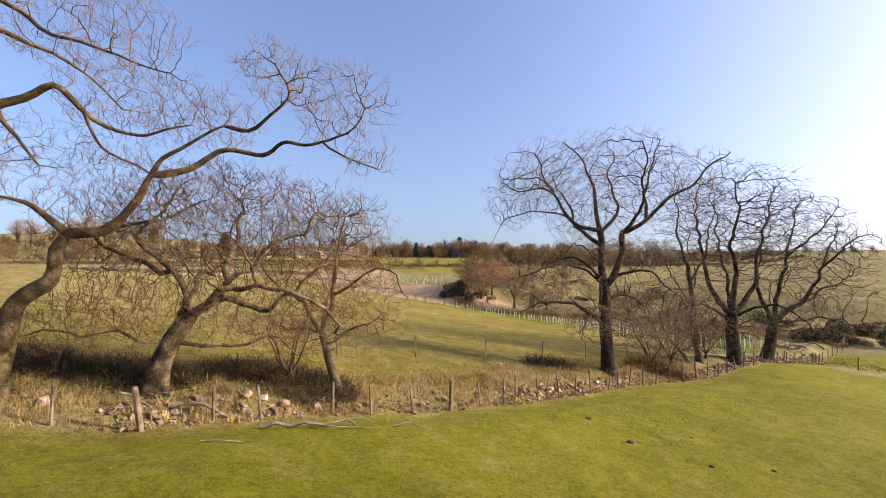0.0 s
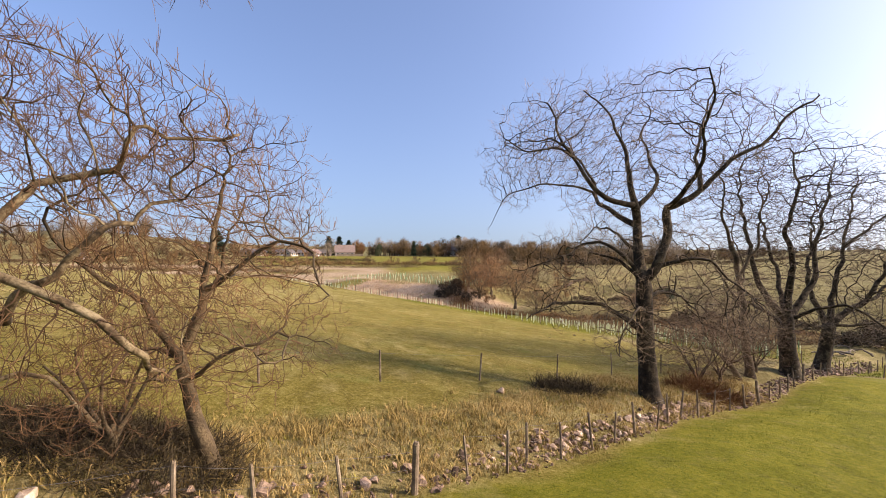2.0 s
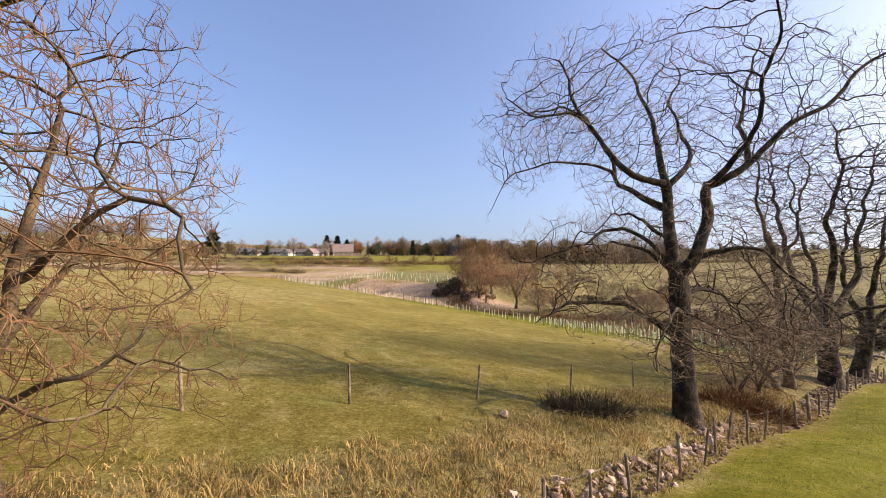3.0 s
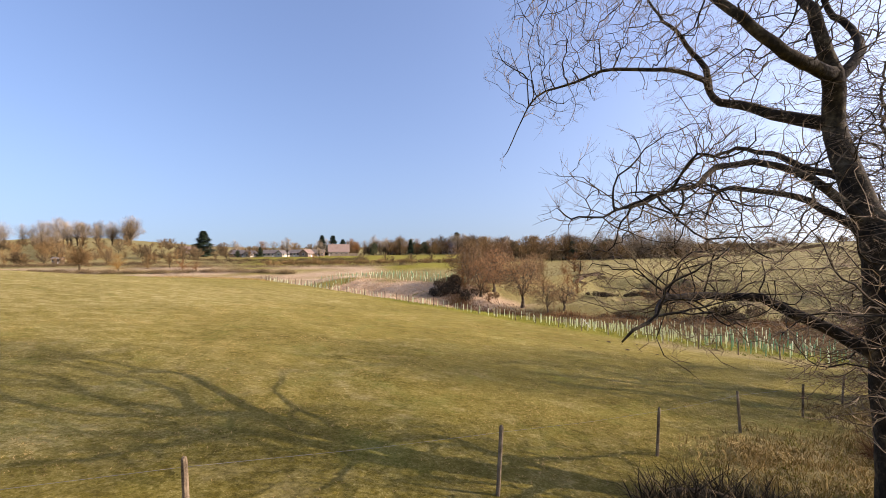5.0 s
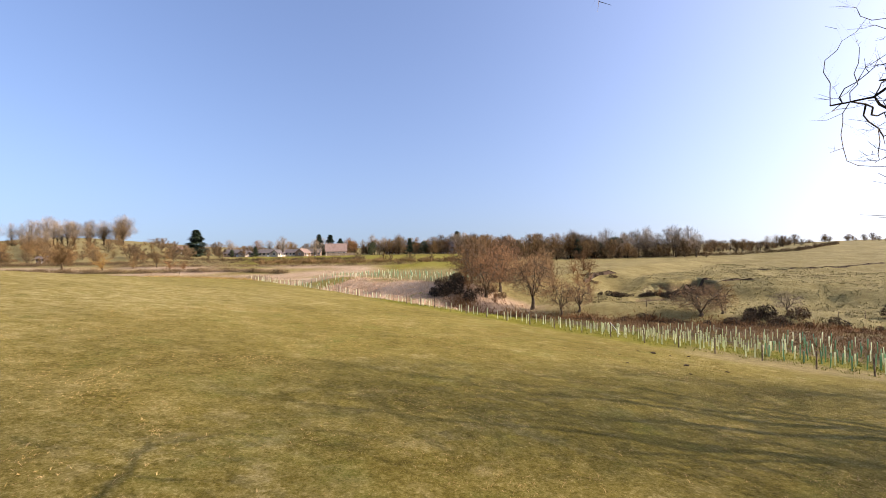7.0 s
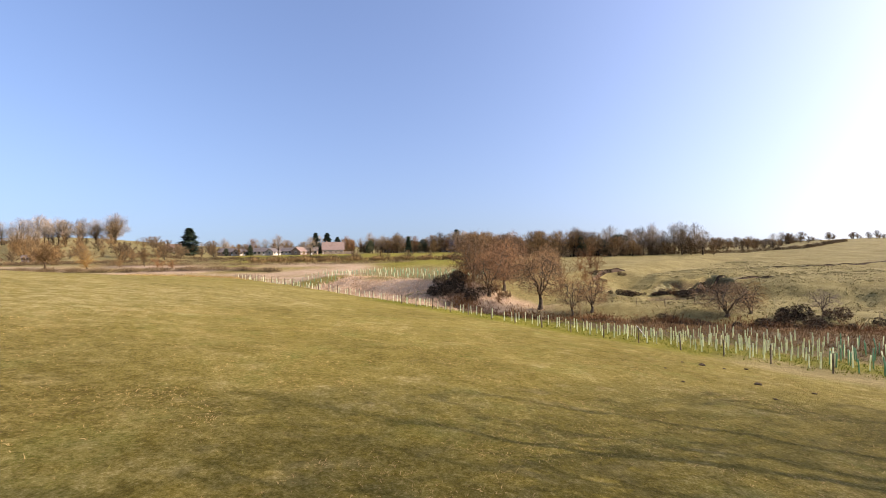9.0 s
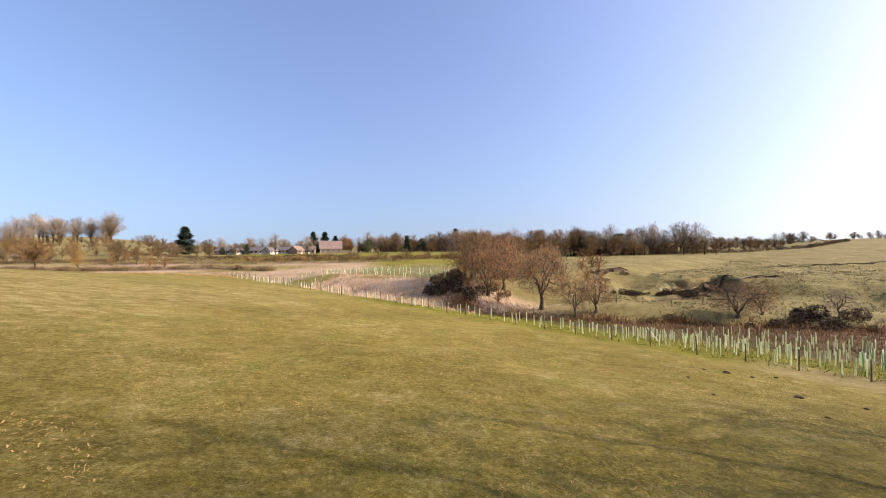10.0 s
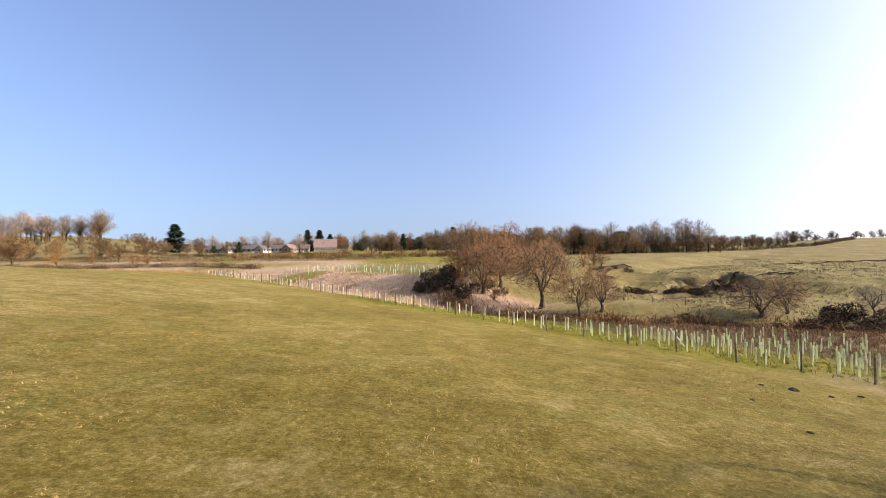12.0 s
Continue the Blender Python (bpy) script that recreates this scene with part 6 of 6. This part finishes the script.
def earth_bank(label, line, highs, seed):
    """A ragged cut in the slope: a steep bare face with an overhanging lip, and turf falling away behind it."""
    rng = random.Random(seed)
    pts = curve([(x, y, h) for (x, y), h in zip(line, highs)], 0.45)
    x0, y0 = line[0]
    z0 = land(x0, y0)
    ob = thing("earth_bank", x0, y0, z0, label, "bank")
    face_v, face_f, turf_v, turf_f = [], [], [], []
    n = len(pts)
    for i, p in enumerate(pts):
        h = p.z * (0.75 + 0.45 * noise.noise(Vector((p.x * 0.5, p.y * 0.5, seed)))) * min(1.0, 0.15 + i / 4, 0.15 + (n - 1 - i) / 4) * rng.uniform(0.9, 1.1)
        w = 0.5 * noise.noise(Vector((p.x * 0.9, p.y * 0.9, seed + 5)))
        rows = []
        for dy, dz in ((-0.55 - h * 0.25, -0.25), (-0.25, h * 0.3), (-0.05, h * 0.7), (-0.22, h * 0.97)):
            jit = rng.uniform(-0.12, 0.12)
            rows.append((p.x - x0 + w + jit, p.y - y0 + w + dy + jit, lay(p.x + w, p.y + w) - z0 + dz))
        face_v += rows
        turf_v += [(rows[3][0], rows[3][1], rows[3][2]), (rows[3][0], rows[3][1] + 0.1, rows[3][2] + 0.07), (rows[3][0], rows[3][1] + 1.4, rows[3][2] - h * 0.15), (rows[3][0], rows[3][1] + 4.5, lay(p.x + w, p.y + w + 4.3) - z0 - 0.12)]
        if i:
            for k in range(3):
                a, b2 = (i - 1) * 4 + k, i * 4 + k
                face_f.append((a, b2, b2 + 1, a + 1))
                turf_f.append((a, b2, b2 + 1, a + 1))
    part("face", (face_v, face_f), M["soil"], ob, "dark bare earth face")
    part("turf", (turf_v, turf_f), M["moor_turf"], ob, "rough turf lip")
    return ob


earth_bank("eroded dark earth bank on the rough slope", [(44.5, 121.5), (50, 122), (55, 124.0), (59, 125.5), (64, 126.0)], (0.4, 0.5, 0.85, 0.9, 0.5), 3)
earth_bank("low dark earth step in the rough slope", [(61.5, 120.8), (66, 121.8), (71, 121.8)], (0.4, 0.7, 0.4), 4)
earth_bank("dark earth bank at the head of the valley", [(33.2, 126), (36.5, 131), (39.5, 135), (46, 139)], (0.6, 1.1, 1.1, 0.6), 5)
earth_bank("long low turf step on the far hillside", [(92, 152), (104, 150), (120, 152), (134, 156)], (0.25, 0.4, 0.35, 0.25), 6)


def hedge(label, line, high, thick, n, mat, seed):
    """A long clipped or ragged hedge of bare shoots."""
    rng = random.Random(seed)
    x0, y0 = line[0]
    z0 = land(x0, y0)
    seg = list(zip(line, line[1:]))
    lens = [math.hypot(b2[0] - a[0], b2[1] - a[1]) for a, b2 in seg]

    def spot():
        (xa, ya), (xb, yb) = rng.choices(seg, lens)[0]
        t = rng.random()
        x, y = xa + (xb - xa) * t + rng.gauss(0, thick * 0.4), ya + (yb - ya) * t + rng.gauss(0, thick * 0.4)
        return Vector((x - x0, y - y0, lay(x, y) - z0 + high * 0.6 * rng.random())), Vector((0, 0, 0.2)), 0.8 + 0.35 * math.sin(x * 0.7)

    ob = tagged(new("hedge", spikes(rng, n * 8 // 5, spot, high * 0.6, high * 0.035, 0.5, mat, "hedge")), label, "hedge", kind="stuff")
    ob.location = (x0, y0, z0)


hedge("dark bare hedge across the far fields", [(-200, 196), (-120, 204), (-70, 210), (-40, 206)], 1.7, 1.6, 4200, "hedge", 1)
hedge("trimmed bare hedge below the bungalows", [(-150, 236), (-90, 232), (-40, 238)], 1.8, 1.2, 3600, "hedge", 2)
hedge("long brown hedge beneath the village field", [(-70, 190), (-20, 196), (30, 204)], 2.2, 2.0, 4200, "scrub", 3)
hedge("dark field hedge along the far plateau", [(70, 236), (120, 238), (180, 246), (230, 280)], 2.2, 1.4, 4600, "hedge", 4)
hedge("dark heathery bank along the stream", [(2, 96), (6, 92), (16, 88), (26.5, 84), (36.7, 80), (47, 76), (57, 72), (80, 62)], 1.1, 2.4, 9000, "scrub_red", 5)
hedge("dark scrub on the lip of the stream", [(6, 90), (16, 86.5), (26.5, 82.5), (40, 77)], 0.9, 1.2, 5000, "gorse", 6)
hedge("dark hedge along the ridge beyond the reeds", [(-260, 188), (-180, 192), (-120, 198)], 1.6, 2.4, 3600, "hedge", 7)
hedge("brown hedge with gaps between the far reed fields", [(-150, 168), (-100, 164), (-70, 166), (-48, 160)], 1.5, 1.8, 5000, "hedge", 9)
hedge("dark brown scrub line along the reeds", [(-120, 182), (-80, 178), (-40, 176), (-10, 180)], 1.3, 2.4, 3600, "hedge", 10)
hedge("brown reed fringe in the hollow beyond the field", [(-100, 150), (-70, 146), (-50, 142)], 1.6, 7, 3600, "scrub_grey", 8)


# ---- houses ----
def box(x0, x1, y0, y1, z0, z1):
    v = [(x, y, z) for z in (z0, z1) for x, y in ((x0, y0), (x1, y0), (x1, y1), (x0, y1))]
    return v, [(3, 2, 1, 0), (4, 5, 6, 7), (0, 1, 5, 4), (1, 2, 6, 5), (2, 3, 7, 6), (3, 0, 4, 7)]


def house(x, y, turn, long, deep, eave, rise, walls, roofs, label, chimneys=1, wins=4):
    """A gabled house: ridge along its local x, the front to -y."""
    ob = thing("house", x, y, land(x, y), label, "house", "houses of the village", turn)
    a, b2 = long / 2, deep / 2
    v = [(-a, -b2, -0.8), (a, -b2, -0.8), (a, b2, -0.8), (-a, b2, -0.8), (-a, -b2, eave), (a, -b2, eave), (a, b2, eave), (-a, b2, eave), (-a, 0, eave + rise), (a, 0, eave + rise)]
    part("wall", (v, [(0, 1, 5, 4), (1, 2, 6, 9, 5), (2, 3, 7, 6), (3, 0, 4, 8, 7), (3, 2, 1, 0)]), M[walls], ob)
    o, th = 0.45, 0.16
    k = rise / b2
    bm = bmesh.new()
    for s in (-1, 1):
        ring = []
        for xx in (-a - o, a + o):
            for yy, dz in ((s * (b2 + o), -k * o), (0, rise)):
                for t in (0.02, th):
                    ring.append(bm.verts.new((xx, yy, eave + dz + t)))
        q = ring
        for f in ((0, 2, 6, 4), (1, 5, 7, 3), (0, 4, 5, 1), (2, 3, 7, 6), (0, 1, 3, 2), (4, 6, 7, 5)):
            bm.faces.new([q[i] for i in f])
    bmesh.ops.recalc_face_normals(bm, faces=bm.faces)
    roof = part("roof", bm, M[roofs], ob)
    for i in range(chimneys):
        cx = -a * 0.6 + i * a * 1.2
        part("chimney", box(cx - 0.35, cx + 0.35, -0.3, 0.3, eave + rise * 0.7, eave + rise + 0.9), M["brick_wall"], roof)
    for i in range(wins):
        wx = -a + long * (i + 0.5) / wins
        door = i == wins // 2
        z0, z1, hw = (0.0, 2.0, 0.45) if door else (0.95, 2.1, 0.75)
        wf = part("door" if door else "window", box(wx - hw - 0.08, wx + hw + 0.08, -b2 - 0.06, -b2 + 0.02, z0 - 0.05, z1 + 0.08), M["white_trim"], ob)
        part("pane", box(wx - hw, wx + hw, -b2 - 0.075, -b2 - 0.03, z0 + (0.9 if door else 0), z1), M["pane"], wf)
    for zz in ((1.0,) if rise < 3.5 else (1.0, eave + 0.4)):
        wf = part("window", box(-a - 0.06, -a + 0.02, -0.8, 0.8, zz, zz + 1.2), M["white_trim"], ob)
        part("pane", box(-a - 0.075, -a - 0.03, -0.7, 0.7, zz + 0.08, zz + 1.12), M["pane"], wf)
    return ob


house(-71.5, 318, 14, 13.5, 9.0, 3.0, 4.8, "render_wall", "roof_tile", "cream gabled house with a steep pinkish tiled roof", 1, 4)
house(-132, 306, 4, 15, 7.5, 2.4, 2.2, "brick_wall", "roof_grey", "long low bungalow with a grey roof", 1, 6)
house(-124, 300, 70, 7, 5.5, 2.3, 1.6, "render_wall", "roof_grey", "white-gabled bungalow wing with a grey roof", 0, 3)
house(-112, 308, 6, 13, 7.5, 2.4, 2.1, "render_wall", "roof_grey", "low bungalow with a brown-grey roof", 1, 5)
house(-103, 298, 72, 7, 5.5, 2.3, 1.9, "render_wall", "roof_grey", "white-gabled bungalow with a grey-brown roof", 0, 3)
house(-97, 306, 2, 12, 7, 2.4, 2.0, "render_wall", "roof_grey", "low bungalow with pale walls", 1, 5)
house(-88, 300, 75, 7.5, 6.5, 2.3, 2.4, "brick_wall", "roof_tile", "small gabled bungalow with a brown roof", 1, 3)
house(-84, 310, 8, 9, 6.5, 2.3, 2.2, "brick_wall", "roof_grey", "small bungalow with a grey roof", 1, 4)
house(-160, 292, 20, 9, 6.5, 2.4, 2.2, "brick_wall", "roof_tile", "small brown house behind bare trees", 1, 4)
house(4, 345, -10, 12, 8, 4.6, 4.0, "render_wall", "roof_grey", "pale stone house among tall trees", 2, 4)
house(-36, 338, 5, 10, 7, 4.4, 3.0, "brick_wall", "roof_grey", "house half hidden by the wood", 1, 4)
house(-172.0, 212, 10, 3.6, 2.8, 2.2, 0.8, "brick_wall", "roof_grey", "small dark shed beside the hedge", 0, 2)
bf = thing("board_fence", -66, 309, land(-66, 309), "pale close-boarded garden fence", "fence", turn=14)
for i in range(30):
    part("board", box(i * 0.6 - 9, i * 0.6 - 8.45, -0.03, 0.03, -0.3, 1.7), M["deadwood"], bf)


# ---- grass ----
def blades(name, label, seed, n, area, keep, tall, width, per, mat, splay=0.5):
    """Tufts of blades over an area where keep(x, y) gives their share."""
    rng = np.random.default_rng(seed)
    x0, x1, y0, y1 = area
    x, y = rng.uniform(x0, x1, n * 3), rng.uniform(y0, y1, n * 3)
    ok = rng.random(n * 3) < keep(x, y)
    x, y = x[ok][:n], y[ok][:n]
    big = np.repeat(rng.uniform(0.5, 1.4, len(x)), per)
    x, y = np.repeat(x, per) + rng.normal(0, tall * 0.3, len(x) * per), np.repeat(y, per) + rng.normal(0, tall * 0.3, len(y) * per)
    m = len(x)
    z = height(x, y) - 0.02
    a, lean = rng.uniform(0, 6.283, m), rng.normal(0, splay, (2, m))
    h = tall * big * rng.uniform(0.5, 1.3, m)
    w = width * rng.uniform(0.6, 1.4, m)
    dx, dy = np.cos(a) * w, np.sin(a) * w
    foot1, foot2 = np.stack([x - dx, y - dy, z], -1), np.stack([x + dx, y + dy, z], -1)
    mid1 = np.stack([x - dx * 0.7 + lean[0] * h * 0.35, y - dy * 0.7 + lean[1] * h * 0.35, z + h * 0.6], -1)
    mid2 = mid1 + np.stack([dx * 1.4, dy * 1.4, 0 * dx], -1)
    tip = np.stack([x + lean[0] * h, y + lean[1] * h, z + h * (1 - 0.25 * np.abs(lean).sum(0).clip(0, 2))], -1)
    verts = np.stack([foot1, foot2, mid2, mid1, tip], 1).reshape(-1, 3)
    k = np.arange(m)[:, None] * 5
    quads, tris = (k + [[0, 1, 2, 3]]).tolist(), (k + [[3, 2, 4]]).tolist()
    me_ = bpy.data.meshes.new(name)
    me_.from_pydata(verts.tolist(), [], quads + tris)
    me_.materials.append(M[mat])
    return tagged(new(name, me_), label, "grass", kind="stuff")


def strip(x, y):
    o = y - wall_line(x)
    return smooth((o + 1.2) / 0.5) * smooth((7.0 + 0.9 * wob(x, y) - o) / 4.0)


def clumpy(x, y, k=0.5):
    return np.clip(0.5 + 0.35 * wob(x, y, k) + 0.25 * wob(y, x, k * 2.7), 0.05, 1)


blades("rough_grass", "tall straw-coloured tussock grass by the wall", 1, 19000, (-16, 20, 4, 34), lambda x, y: strip(x, y) * (0.35 + 0.65 * clumpy(x, y, 0.8)), 0.22, 0.009, 6, "straw_blade", 0.6)
blades("strip_grass", "olive grass mixed through the rough strip", 11, 5000, (-14, 20, 6, 32), lambda x, y: strip(x, y) * clumpy(y, x, 0.6), 0.16, 0.01, 5, "olive_blade", 0.8)
blades("tussocks", "big straw tussocks in the rough strip", 6, 2000, (-14, 20, 6, 32), lambda x, y: strip(x, y) * clumpy(x, y, 1.1), 0.34, 0.012, 16, "straw_blade", 0.9)
blades("pasture_grass", "short green pasture grass", 2, 11000, (-12, 26, 2, 30), lambda x, y: (y < wall_line(x) - 0.9) * 0.9, 0.06, 0.007, 4, "green_blade", 0.7)
blades("field_grass", "short olive winter grass", 3, 30000, (-20, 18, 18, 58), lambda x, y: (y > wall_line(x) + 3) * (x + y < 77) * 0.9 * clumpy(x, y, 0.35), 0.045, 0.006, 3, "olive_blade", 0.9)
blades("plantation_grass", "rank tussocky grass among the guards", 4, 8000, (-10, 50, 30, 100), lambda x, y: (x + y > 77.5) * (x + y < 97) * 0.9, 0.2, 0.014, 5, "green_blade", 0.6)
blades("edge_grass", "pale long grass along the field edge", 5, 2500, (-115, -40, 119, 127), lambda x, y: np.exp(-(((y - 123 - 0.5 * wob(x, y, 0.15)) / 1.2) ** 2)), 0.45, 0.03, 5, "straw_blade", 0.5)
blades("reed_bed", "pinkish dead reed and bracken on the bank", 7, 6500, (-60, 30, 70, 150), lambda x, y: smooth(((x + y - 78) / 1.4142 - 3) / 3) * smooth((24 - (x + y - 78) / 1.4142) / 5) * smooth(((y - x) / 1.4142 - 52) / 8) * (y - x < 150), 0.42, 0.03, 5, "reed_blade", 0.7)
blades("moor_grass", "tussocky bleached grass on the far slope", 8, 9000, (8, 110, 70, 190), lambda x, y: smooth(((x + y - 78) / 1.4142 - 27) / 4) * smooth((62 - (y - x) / 1.4142) / 6) * clumpy(x, y, 0.4), 0.34, 0.045, 4, "moor_blade", 0.9)
blades("bracken", "dead brown bracken between the guards and the stream", 9, 7000, (-2, 56, 58, 100), lambda x, y: smooth(((x + y - 78) / 1.4142 - 10) / 6) * smooth((26 - (y - x - 49.5) * 0.32 - (x + y - 78) / 1.4142) / 3), 0.4, 0.02, 5, "bracken_blade", 0.8)

blades("straw_flecks", "pale dead grass flecks in the winter field", 10, 24000, (-18, 18, 20, 58), lambda x, y: (y > wall_line(x) + 3) * (x + y < 77) * clumpy(x, y, 0.7) ** 2, 0.05, 0.009, 3, "straw_blade", 1.3)
